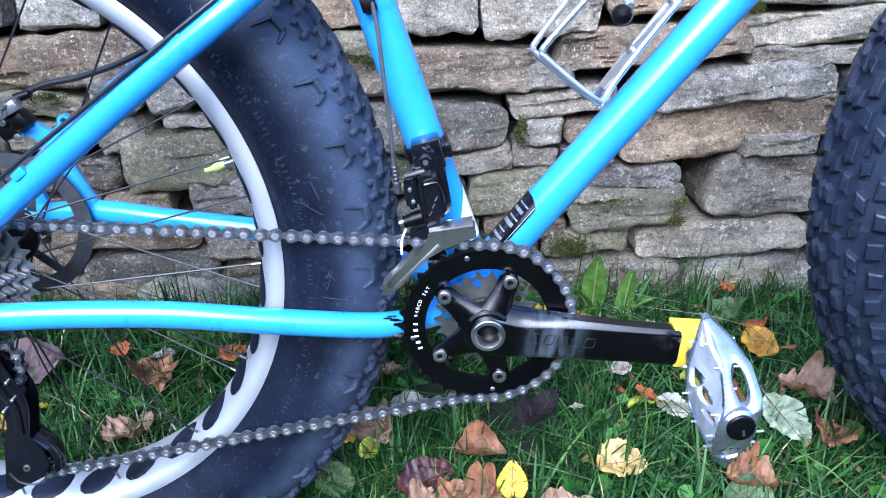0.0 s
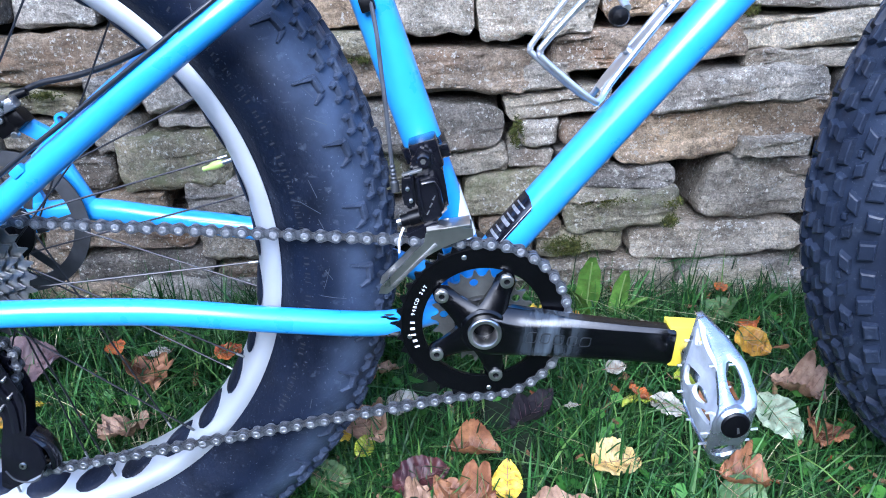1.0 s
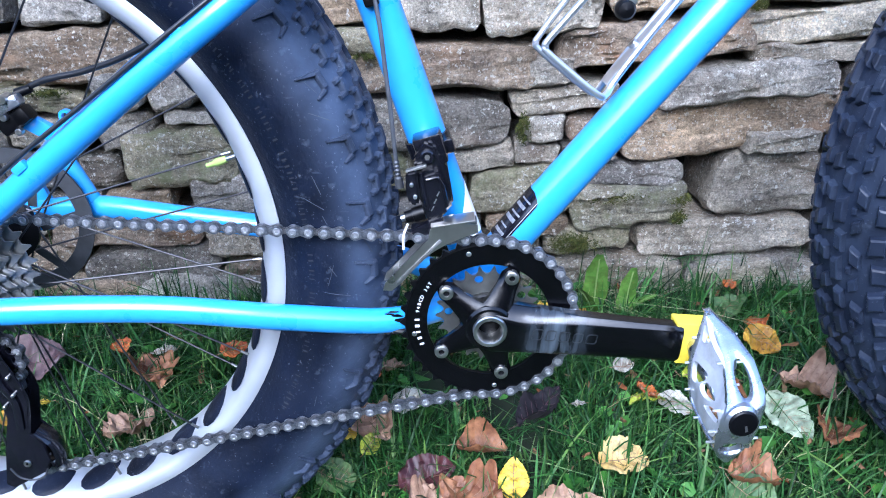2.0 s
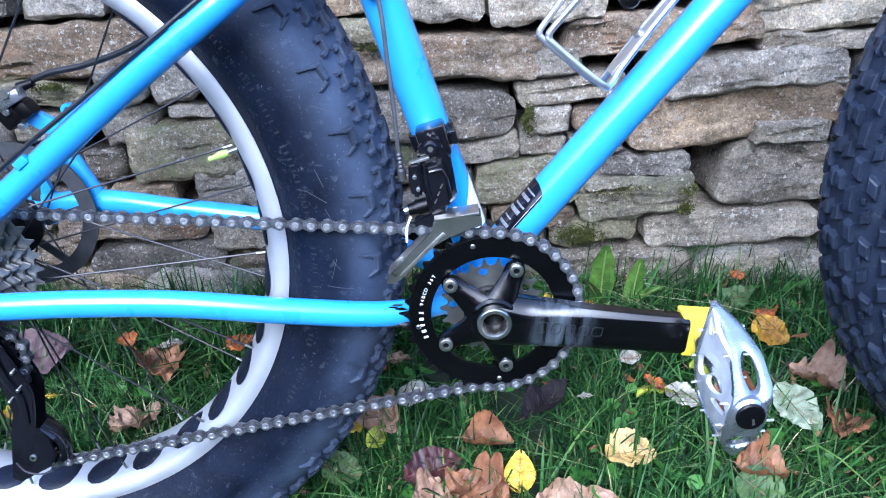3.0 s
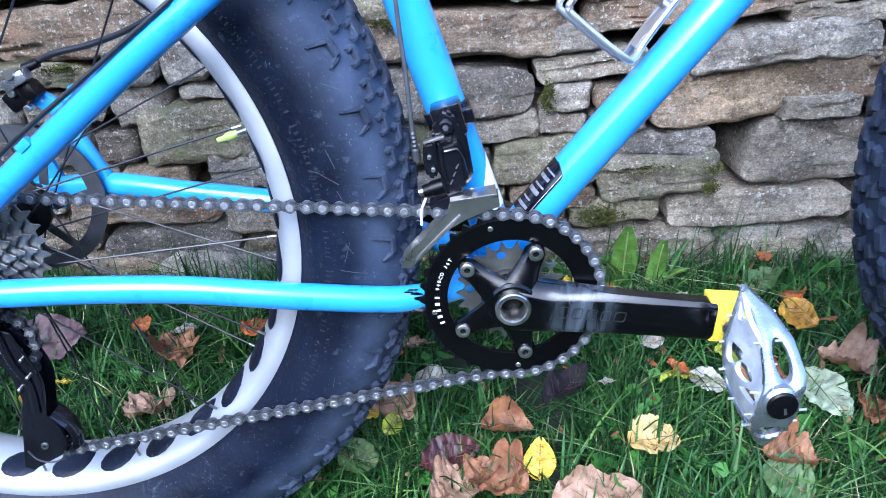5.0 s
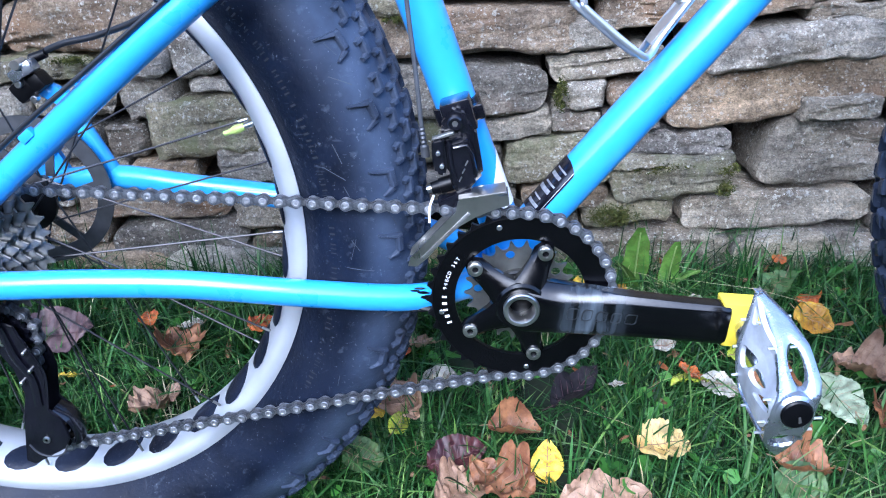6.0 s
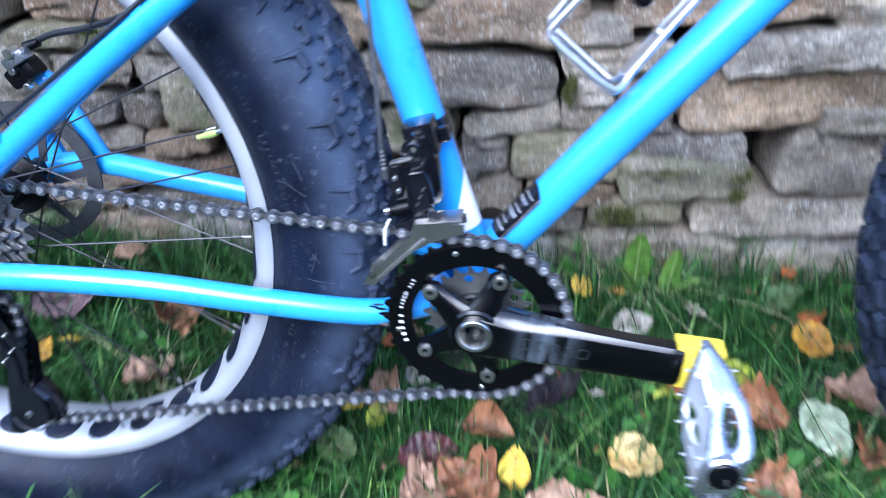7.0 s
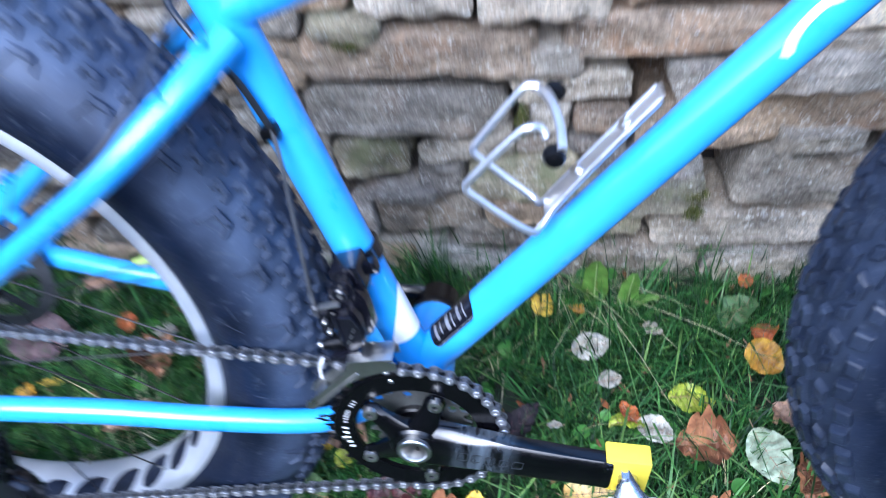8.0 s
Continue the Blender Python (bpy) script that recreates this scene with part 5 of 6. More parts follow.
    part("cable_tip", sweep(B(), smooth_path([(-0.0635, -0.074, 0.4045), (-0.0672, -0.075, 0.3950), (-0.0678, -0.075, 0.3830)], 3), 0.0010, 8), WHITE, root, "white cable end cap")
    for k in range(3):
        bar = part("link_mark", block(B(), (0, 0, 0), (0.0042, 0.0004, 0.0010), (0, -60, 0), 0.0), DULL, root)
        bar.matrix_local = pose(-0.0435 + 0.0024 * k, -0.0664, 0.4140 + 0.0062 * k)


front_derailleur()


# ---- fittings on the frame ----
def along(a, b, f, off=(0, 0, 0)):
    return Vector(a).lerp(Vector(b), f) + Vector(off)


def bottle_cage():
    root = new("bottle_cage")
    root.parent = bike
    tagged(root, "bent silver alloy bottle cage with black end knobs")
    for s in (-1, 1):
        y = 0.030 * s
        drop = 0.004 if s < 0 else 0.010
        pts = [(0.176, 0.010 * s, 0.588), (0.140, 0.010 * s, 0.543), (0.110, 0.012 * s, 0.5035), (0.1000, 0.020 * s, 0.4960 - drop), (0.090, 0.028 * s, 0.499 - drop), (0.052, y, 0.531 - drop), (0.0485, y, 0.537 - drop), (0.052, y, 0.544 - drop), (0.083, y, 0.574), (0.092, 0.030 * s, 0.5795), (0.099, 0.028 * s, 0.578), (0.103, 0.030 * s, 0.572)]
        part("cage_rod", sweep(B(), smooth_path(pts, 5), 0.0028, 10), BRIGHT, root)
        part("end_knob", lathe(B(), [(0.0001, -0.0070), (0.0060, -0.0060), (0.0080, -0.0020), (0.0080, 0.0030), (0.0060, 0.0060), (0.0001, 0.0065)], (0.1085, 0.033 * s, 0.5735 if s > 0 else 0.5600), 20), BLACK, root, "black plastic knob")
    part("cross_strap", sweep(B(), smooth_path([(0.1135, -0.036, 0.566), (0.112, -0.018, 0.574), (0.108, 0, 0.579), (0.103, 0.016, 0.580), (0.099, 0.028, 0.578)], 4), 0.0036, 12, 1.0), BRIGHT, root)
    bm = B()
    block(bm, (0.1405, 0, 0.5440), (0.120, 0.020, 0.0022), (0, -51, 0), 0.0008)
    part("base_plate", bm, BRIGHT, root, "silver mounting plate on the down tube")
    for f in (0.30, 0.72):
        p = along((0.105, 0, 0.500), (0.178, 0, 0.590), f, (0.0, 0, 0.0))
        part("cage_bolt", sweep(B(), [p + Vector((0.004, 0, -0.003)), p + Vector((-0.004, 0, 0.003))], 0.0042, 12), STEEL, root)


bottle_cage()

# decals: white flash at the seat tube's foot, dark maker's panel and white script on the down tube
SA, DA = (ST_TOP - BB).normalized(), (HT_LOW - BB).normalized()


def on_tube(axis, radius, s0, s1, a0, a1, lift, shape=None, n=10, foot=BB):
    """A thin skin wrapped on a tube: s along it from the bracket, a round it in degrees from the near side."""
    bm = B()
    side = Vector((0, -1, 0))
    up = axis.cross(side).normalized()
    rows = []
    for i in range(n + 1):
        f = i / n
        lo, hi = (a0, a1) if shape is None else shape(f)
        rows.append([bm.verts.new(foot + axis * (s0 + (s1 - s0) * f) + (side * math.cos(radians(a)) + up * math.sin(radians(a))) * (radius + lift)) for a in (lo + (hi - lo) * k / n for k in range(n + 1))])
    for u, v in zip(rows, rows[1:]):
        for k in range(n):
            bm.faces.new((u[k], u[k + 1], v[k + 1], v[k]))
    return bm


part("white_flash", on_tube(SA, 0.0172, 0.058, 0.106, 0, 1, 0.0004, lambda f: (84 - 100 * (1 - f) ** 0.8, 108)), WHITE, bike, "white flash decal on the seat tube")
DC = (DT_TOP - DT_LOW).normalized()
part("maker_panel", on_tube(DC, 0.0180, 0.034, 0.088, -108, -24, 0.0008, lambda f: (-108, -24 - 34 * max(0.0, (f - 0.86) / 0.14) ** 2 - 14 * max(0.0, (0.10 - f) / 0.10) ** 2), 20, foot=DT_LOW), DERAIL, bike, "dark glossy maker's panel on the down tube")
for k, (w, lo, hi) in enumerate(((0.0030, -84, -40), (0.0016, -80, -48), (0.0040, -86, -42), (0.0018, -78, -40), (0.0034, -84, -44), (0.0016, -80, -40))):
    part("panel_mark", on_tube(DC, 0.0180, 0.040 + 0.0074 * k, 0.040 + 0.0074 * k + w, lo, hi, 0.0012, n=4, foot=DT_LOW), PIN, bike)
part("panel_border", on_tube(DC, 0.0180, 0.036, 0.083, -29.5, -28, 0.0012, n=6, foot=DT_LOW), PIN, bike)
stroke = [(-0.022, 0.003), (-0.012, 0.009), (0.000, 0.012), (0.014, 0.012), (0.024, 0.007)]
script = part("script_decal", sweep(B(), smooth_path([(u, 0, v) for u, v in stroke], 4), 0.0032, 10, 0.10), WHITE, bike, "white curled script decal")
script.matrix_local = Matrix.Translation(DT_LOW + DC * 0.405 + Vector((0, -0.0182, 0))) @ Matrix.Rotation(-math.atan2(DC.z, DC.x), 4, "Y")

# black rub marks where the chain has chipped the stay's paint
rub = random.Random(4)
for x, a in ((-0.080, 60), (-0.084, 48), (-0.077, 40), (-0.086, -42), (-0.080, -50), (-0.076, -38), (-0.073, 20)):
    bm = B()
    bmesh.ops.create_icosphere(bm, subdivisions=2, radius=1.0)
    for v in bm.verts:
        d = 1 + 0.5 * noise.noise(v.co * 1.7 + Vector((x * 900, a, 0)))
        v.co = Vector((v.co.x * 0.0052 * d, v.co.y * 0.0010, v.co.z * 0.0028 * d))
    bm.transform(Matrix.Translation((x, -0.0545 - 0.0102 * math.cos(radians(a)), 0.3092 + 0.0111 * math.sin(radians(a)))) @ Matrix.Rotation(radians(a), 4, "X"))
    part("paint_chip", bm, BLACK, bike, "black chipped paint mark")

# cable guides, cables, brake parts
for p in ((-0.346, -0.096, 0.466), (-0.2150, -0.1010, 0.5600), (-0.1350, -0.072, 0.622), (-0.1120, -0.044, 0.645)):
    part("cable_guide", block(B(), p, (0.012, 0.007, 0.007), (0, -37, 0), 0.0018), BLUE, bike)
part("gear_cable", sweep(B(), smooth_path([(-0.450, -0.094, 0.397), (-0.400, -0.094, 0.433), (-0.347, -0.097, 0.473), (-0.290, -0.101, 0.512), (-0.217, -0.104, 0.563), (-0.165, -0.092, 0.602), (-0.140, -0.050, 0.640), (-0.115, 0.024, 0.680), (0.05, 0.026, 0.700), (0.33, 0.026, 0.825)], 6), 0.0019, 10), CABLE, bike, "black gear cable along the stay")
part("brake_cable", sweep(B(), smooth_path([(-0.432, 0.084, 0.484), (-0.400, 0.082, 0.497), (-0.360, 0.078, 0.505), (-0.310, 0.070, 0.522), (-0.240, 0.062, 0.560), (-0.130, 0.040, 0.648), (-0.08, 0.024, 0.672), (0.33, 0.024, 0.838)], 6), 0.0030, 10), CABLE, bike, "black brake hose on the far stay")
part("shift_housing", sweep(B(), smooth_path([(-0.0860, -0.023, 0.577), (-0.100, -0.025, 0.612), (-0.122, -0.026, 0.644), (-0.142, -0.004, 0.668), (-0.110, 0.020, 0.688), (0.02, 0.020, 0.712)], 6), 0.0024, 10), CABLE, bike)
part("housing_stop", block(B(), (-0.0870, -0.019, 0.572), (0.012, 0.014, 0.012), (0, -16, 0), 0.002), BLACK, bike, "black cable stop")


def disc_brake():
    root = new("disc_brake")
    root.parent = bike
    tagged(root, "disc brake with black caliper and steel rotor")
    bm = ring_plate(B(), circle(RA.x, RA.z, 0.073, 96), circle(RA.x, RA.z, 0.058, 96), 0.062, 0.064)
    part("rotor_band", bm, ROTOR, root)
    for k in range(6):
        a = 2 * math.pi * k / 6
        part("rotor_arm", block(B(), (RA.x + 0.045 * math.cos(a), 0.063, RA.z + 0.045 * math.sin(a)), (0.050, 0.0018, 0.008), (0, -math.degrees(a) - 18, 0), 0.0), ROTOR, root)
    bm = B()
    block(bm, (-0.436, 0.083, 0.461), (0.028, 0.026, 0.020), (0, -33, 0), 0.005)
    block(bm, (-0.424, 0.078, 0.466), (0.014, 0.020, 0.016), (0, -33, 0), 0.004)
    part("caliper", bm, BLACK, root, "black brake caliper")
    part("caliper_plate", block(B(), (-0.432, 0.070, 0.4775), (0.026, 0.014, 0.011), (0, -28, 0), 0.003), ALLOY, root)
    part("banjo_bolt", sweep(B(), [(-0.4335, 0.060, 0.484), (-0.4335, 0.075, 0.484)], 0.0045, 10), STEEL, root)
    for x, z in ((-0.4270, 0.4520), (-0.4380, 0.4660)):
        part("caliper_bolt", disc(B(), (x, 0, z), 0.0034, 0.0650, 0.0720, 14, 0.0006), STEEL, root)
    part("hose_fitting", sweep(B(), [(-0.428, 0.080, 0.4855), (-0.414, 0.081, 0.4900)], [0.0048, 0.0040], 12), BLACK, root)


disc_brake()
part("brake_mount", block(B(), (-0.412, 0.085, 0.450), (0.050, 0.010, 0.016), (0, 32, 0), 0.003), BLUE, bike)
part("rack_eyelet", lathe(B(), [(0.0032, -0.003), (0.0062, -0.003), (0.0062, 0.003), (0.0032, 0.003)], (-0.388, 0.083, 0.463), 20, True), BLUE, bike)
part("rack_eyelet_stem", block(B(), (-0.394, 0.083, 0.455), (0.010, 0.006, 0.008), (0, -40, 0), 0.001), BLUE, bike)

# valve on the rear wheel
part("valve_stem", sweep(B(), [(-0.193, -0.002, 0.4495), (-0.222, -0.001, 0.4400)], 0.0020, 12), STEEL, bike, "silver tyre valve stem")
part("valve_cap", sweep(B(), smooth_path([(-0.220, -0.001, 0.4405), (-0.2285, -0.001, 0.4378), (-0.2320, -0.001, 0.4366), (-0.2375, -0.001, 0.4350)], 2), [0.0030, 0.0036, 0.0036, 0.0028, 0.0024, 0.0022, 0.0022], 12), LIME, bike, "lime green valve cap")

# fork: steerer side is out of sight, its blades carry the front wheel
for s in (-1, 1):
    turn = Matrix.Translation(FA) @ Matrix.Rotation(radians(STEER), 4, "Z") @ Matrix.Translation(-FA)
    crown = HT_LOW + (HT_LOW - HT_TOP) * 0.2
    part("fork_blade", sweep(B(), smooth_path([crown + Vector((0.0, 0.015 * s, 0.0)), crown + Vector((0.010, 0.066 * s, -0.030)), (0.56, 0.072 * s, 0.62), turn @ (FA + Vector((-0.005, 0.066 * s, 0.0)))], 6), 0.0125, 16), BLUE, bike)

# ---- hedge-like backdrop, added unseen behind the viewer to darken reflections ----
BACKDROP = simple("dark_green_backdrop", (0.030, 0.045, 0.020), 0.9, 0.0, 0.5, 8, 0.5)


# half ring of plain dark screen that glossy parts reflect instead of bright sky
def hedge():
    bm = B()
    n, k = 60, 12
    rows = []
    for i in range(n + 1):
        a = radians(180 + 180 * i / n)
        row = []
        for j in range(k + 1):
            z = -0.1 + 2.4 * j / k
            r = 5.0 + 0.35 * noise.noise(Vector((i * 0.7, j * 0.9, 3))) + (0.6 if j == k else 0)
            row.append(bm.verts.new((r * math.cos(a), r * math.sin(a) + 0.3, z)))
        rows.append(row)
    for u, v in zip(rows, rows[1:]):
        for j in range(k):
            bm.faces.new((u[j], u[j + 1], v[j + 1], v[j]))
    return bm


tagged(link("unseen_backdrop", hedge(), BACKDROP), "unseen dark green backdrop added to darken reflections", "hedge", kind="structure")

# ---- grass ----
def blade_mesh(name, count, box, tall, wide, mat, seed, label, keep=None, droop=0.5):
    """Many curved tapering blades joined into one mesh."""
    rs = np.random.RandomState(seed)
    x = rs.uniform(box[0], box[1], count)
    y = rs.uniform(box[2], box[3], count)
    # two blades in three spring from tussocks that lean and spread as one
    tufts = max(4, count // 26)
    home, tufted = rs.randint(0, tufts, count), rs.uniform(0, 1, count) < 0.66
    tx, ty = rs.uniform(box[0], box[1], tufts), rs.uniform(box[2], box[3], tufts)
    tall_by, lean_x, lean_y = rs.uniform(0.65, 1.25, tufts), rs.normal(0, 0.006, tufts), rs.normal(0, 0.006, tufts)
    ox, oy = rs.normal(0, 0.0075, count), rs.normal(0, 0.0075, count)
    x, y = np.where(tufted, tx[home] + ox, x), np.where(tufted, ty[home] + oy, y)
    y = np.minimum(y, box[3])
    heading = np.where(tufted, np.arctan2(oy + lean_y[home], ox + lean_x[home]) + rs.normal(0, 0.5, count), rs.uniform(0, 2 * np.pi, count))
    grow = np.where(tufted, tall_by[home], 1.0)
    if keep is not None:
        ok = np.array([keep(a, b, c) for a, b, c in zip(x, y, rs.uniform(0, 1, count))])
        x, y, heading, grow = x[ok], y[ok], heading[ok], grow[ok]
    n = len(x)
    base = np.array([soil_height(a, b) for a, b in zip(x, y)]) - 0.004
    h = rs.uniform(tall[0], tall[1], n) * (0.6 + 0.4 * rs.uniform(0, 1, n)) * grow
    w = rs.uniform(wide[0], wide[1], n)
    a = heading
    lean = np.abs(rs.normal(0, droop, n)) * h
    fx, fy = np.cos(a), np.sin(a)
    sx, sy = -fy, fx
    tw = rs.uniform(-0.8, 0.8, n)
    levels = (0.0, 0.35, 0.7, 1.0)
    verts = np.zeros((n, 7, 3))
    for k, f in enumerate(levels):
        px = x + fx * lean * f ** 1.8
        py = y + fy * lean * f ** 1.8
        pz = base + h * (f - 0.25 * (lean / h).clip(0, 1.6) * f ** 2.2)
        ww = w * (1 - 0.55 * f)
        ca, sa = np.cos(tw * f), np.sin(tw * f)
        ux, uy = sx * ca + fx * sa, sy * ca + fy * sa
        if k < 3:
            verts[:, 2 * k] = np.stack((px - ux * ww / 2, py - uy * ww / 2, pz), 1)
            verts[:, 2 * k + 1] = np.stack((px + ux * ww / 2, py + uy * ww / 2, pz), 1)
        else:
            verts[:, 6] = np.stack((px, py, pz), 1)
    i = (np.arange(n) * 7)[:, None]
    quads = np.concatenate([i + np.array([[0, 1, 3, 2]]), i + np.array([[2, 3, 5, 4]])]).tolist()
    tris = (i + np.array([[4, 5, 6]])).tolist()
    me = bpy.data.meshes.new(name)
    me.from_pydata(verts.reshape(-1, 3).tolist(), [], quads + tris)
    me.materials.append(mat)
    me.shade_smooth()
    return tagged(new(name, me), label, "grass", kind="stuff")


def clumpy(x, y, r):
    return r < 0.55 + 0.9 * noise.noise(Vector((x * 9, y * 9, 7)))


blade_mesh("grass", 52000, (-0.85, 0.85, -0.12, 0.400), (0.040, 0.085), (0.0018, 0.0038), GRASS, 11, "lush green autumn grass strewn with fallen leaves", clumpy, 0.75)
blade_mesh("grass", 9000, (-0.75, 0.75, 0.0, 0.40), (0.05, 0.115), (0.0022, 0.0048), GRASS, 12, "longer green grass blades bending over the verge", clumpy, 1.0)
blade_mesh("grass", 70000, (-2.6, 2.6, -2.6, 0.400), (0.035, 0.080), (0.004, 0.008), GRASS, 13, "green grass of the wider verge", lambda x, y, r: not (-0.8 < x < 0.8 and y > -0.1), 0.7)
blade_mesh("grass", 3000, (-0.75, 0.75, 0.31, 0.405), (0.06, 0.140), (0.0014, 0.0034), GRASS, 14, "tall grass growing along the foot of the wall", clumpy, 0.8)
BROAD = island_material("broad_grass_blades", [(0.02, 0.065, 0.014), (0.07, 0.15, 0.04), (0.14, 0.215, 0.080), (0.03, 0.09, 0.025)], 0.42, 0.1)
blade_mesh("grass", 2400, (-0.75, 0.75, -0.10, 0.40), (0.05, 0.125), (0.0022, 0.0048), BROAD, 17, "broad pale green blades arching over the grass", clumpy, 1.5)
blade_mesh("dry_grass", 190, (0.115, 0.205, 0.335, 0.385), (0.05, 0.105), (0.0009, 0.0018), STRAW, 15, "bleached dry grass stalks at the wall's foot", None, 1.1)
blade_mesh("dry_grass", 420, (-0.75, 0.75, -0.10, 0.40), (0.04, 0.10), (0.0012, 0.0024), STRAW, 16, "scattered straw-coloured dead grass stalks", None, 1.1)


def clover_patch():
    """Low round-leaved weeds between the blades."""
    rs = random.Random(21)
    vs, fs = [], []
    for _ in range(900):
        x, y = rs.uniform(-0.75, 0.75), rs.uniform(-0.05, 0.39)
        if noise.noise(Vector((x * 7, y * 7, 2))) < 0.02:
            continue
        z = soil_height(x, y) + rs.uniform(0.012, 0.042)
        r = rs.uniform(0.005, 0.013)
        m = pose(x, y, z, rs.uniform(-40, 40), rs.uniform(-40, 40), rs.uniform(0, 360))
        s = len(vs)
        vs.append(m @ Vector((0, 0, -0.15 * r)))
        for k in range(9):
            a = 2 * math.pi * k / 9
            q = r * (1 - 0.25 * (k == 0))
            vs.append(m @ Vector((q * math.cos(a), q * math.sin(a) * 0.9, 0.12 * r * math.cos(2 * a))))
        fs += [(s, s + 1 + k, s + 1 + (k + 1) % 9) for k in range(9)]
    me = bpy.data.meshes.new("ground_weeds")
    me.from_pydata(vs, [], fs)
    me.materials.append(WEEDY)
    me.shade_smooth()
    return tagged(new("ground_weeds", me), "small round-leaved green weeds among the grass", "weeds", kind="stuff")


WEEDY = island_material("weed_leaves", [(0.03, 0.09, 0.015), (0.06, 0.17, 0.025), (0.09, 0.22, 0.04)], 0.4, 0.1)
clover_patch()

LITTER = island_material("leaf_litter", [(0.07, 0.035, 0.018), (0.20, 0.11, 0.06), (0.13, 0.065, 0.03), (0.28, 0.19, 0.11), (0.18, 0.055, 0.015), (0.12, 0.09, 0.04)], 0.7)


def litter():
    """Torn scraps of old leaf caught among the blades."""
    rs = random.Random(77)
    vs, fs = [], []
    for _ in range(420):
        x, y = rs.uniform(-0.75, 0.75), rs.uniform(-0.05, 0.39)
        z = soil_height(x, y) + rs.uniform(0.010, 0.040)
        r = rs.uniform(0.002, 0.006)
        m = pose(x, y, z, rs.uniform(-50, 50), rs.uniform(-50, 50), rs.uniform(0, 360))
        s = len(vs)
        k = rs.randint(7, 11)
        vs.append(m @ Vector((0, 0, r * rs.uniform(-0.3, 0.3))))
        for i in range(k):
            a = 2 * math.pi * i / k
            q = r * rs.uniform(0.35, 1.35)
            vs.append(m @ Vector((q * math.cos(a) * 2.2, q * math.sin(a) * 0.8, r * rs.uniform(-0.25, 0.25))))
        fs += [(s, s + 1 + i, s + 1 + (i + 1) % k) for i in range(k)]
    me = bpy.data.meshes.new("leaf_litter")
    me.from_pydata(vs, [], fs)
    me.materials.append(LITTER)
    return tagged(new("leaf_litter", me), "brown scraps of old leaves caught in the grass", "litter", kind="stuff")


litter()

# ---- fallen leaves ----
LEAF = {
    "beech_dark": leaf_material("maroon_leaf", (0.030, 0.008, 0.011), (0.066, 0.018, 0.018), spotty=0.3, rough=0.46),
    "yellow": leaf_material("yellow_leaf", (0.55, 0.33, 0.03), (0.72, 0.55, 0.06), (0.15, 0.07, 0.02), 0.5),
    "straw": leaf_material("pale_yellow_leaf", (0.50, 0.33, 0.10), (0.70, 0.55, 0.24), (0.22, 0.11, 0.04), 0.5),
    "mustard": leaf_material("mustard_leaf", (0.28, 0.13, 0.012), (0.52, 0.31, 0.02), (0.09, 0.04, 0.02), 0.9),
    "tan_oak": leaf_material("tan_leaf", (0.22, 0.125, 0.072), (0.40, 0.265, 0.175), (0.15, 0.07, 0.04), 0.6),
    "brown_oak": leaf_material("brown_leaf", (0.125, 0.046, 0.020), (0.30, 0.140, 0.062), (0.09, 0.035, 0.02), 0.6),
    "russet": leaf_material("russet_leaf", (0.24, 0.05, 0.015), (0.46, 0.13, 0.025), (0.08, 0.03, 0.02), 0.5),
    "pale": leaf_material("pale_leaf", (0.24, 0.235, 0.19), (0.43, 0.41, 0.34), (0.20, 0.14, 0.10), 0.5),
    "sage": leaf_material("pale_green_leaf", (0.17, 0.225, 0.145), (0.30, 0.36, 0.25), (0.16, 0.12, 0.07), 0.4),
    "purple": leaf_material("dull_purple_leaf", (0.050, 0.032, 0.036), (0.135, 0.088, 0.088), (0.04, 0.02, 0.02), 0.5),
    "dark": leaf_material("rotting_leaf", (0.008, 0.006, 0.008), (0.020, 0.015, 0.019), (0.01, 0.008, 0.008), 0.5, 0.85),
    "lime": leaf_material("yellow_green_leaf", (0.20, 0.26, 0.02), (0.36, 0.40, 0.03), (0.14, 0.10, 0.03), 0.4, 0.4),
    "green": leaf_material("green_leaf", (0.040, 0.090, 0.028), (0.090, 0.155, 0.050), (0.16, 0.10, 0.03), 0.6, 0.6),
}
DARK_VEIN = simple("dark_leaf_vein", (0.075, 0.030, 0.034), 0.5, 0.0, 0.2, 90)
VEIN = simple("leaf_vein", (0.20, 0.12, 0.07), 0.6, 0.0, 0.2, 90)
WORDS = {
    "beech_dark": ("glossy maroon beech leaf lying on the grass", "oval"),
    "yellow": ("bright yellow fallen leaf lying in the grass", "oval"),
    "straw": ("pale yellow rounded leaf lying in the grass", "round"),
    "mustard": ("mustard yellow blotched leaf lying in the grass", "round"),
    "tan_oak": ("curled tan oak leaf lying on the grass", "oak"),
    "brown_oak": ("crumpled orange-brown oak leaf lying on the grass", "oak"),
    "russet": ("rust-red fallen leaf lying in the grass", "oval"),
    "pale": ("bleached pale underside of a fallen leaf", "oval"),
    "sage": ("pale grey-green leaf lying flat on the grass", "oval"),
    "dark": ("blackened rotting leaf half sunk in the grass", "narrow"),
    "purple": ("dull purple-brown fallen leaf in the grass", "oval"),
    "lime": ("yellow-green fading leaf lying in the grass", "oval"),
    "green": ("green leaf with brown spots on the grass", "round"),
}
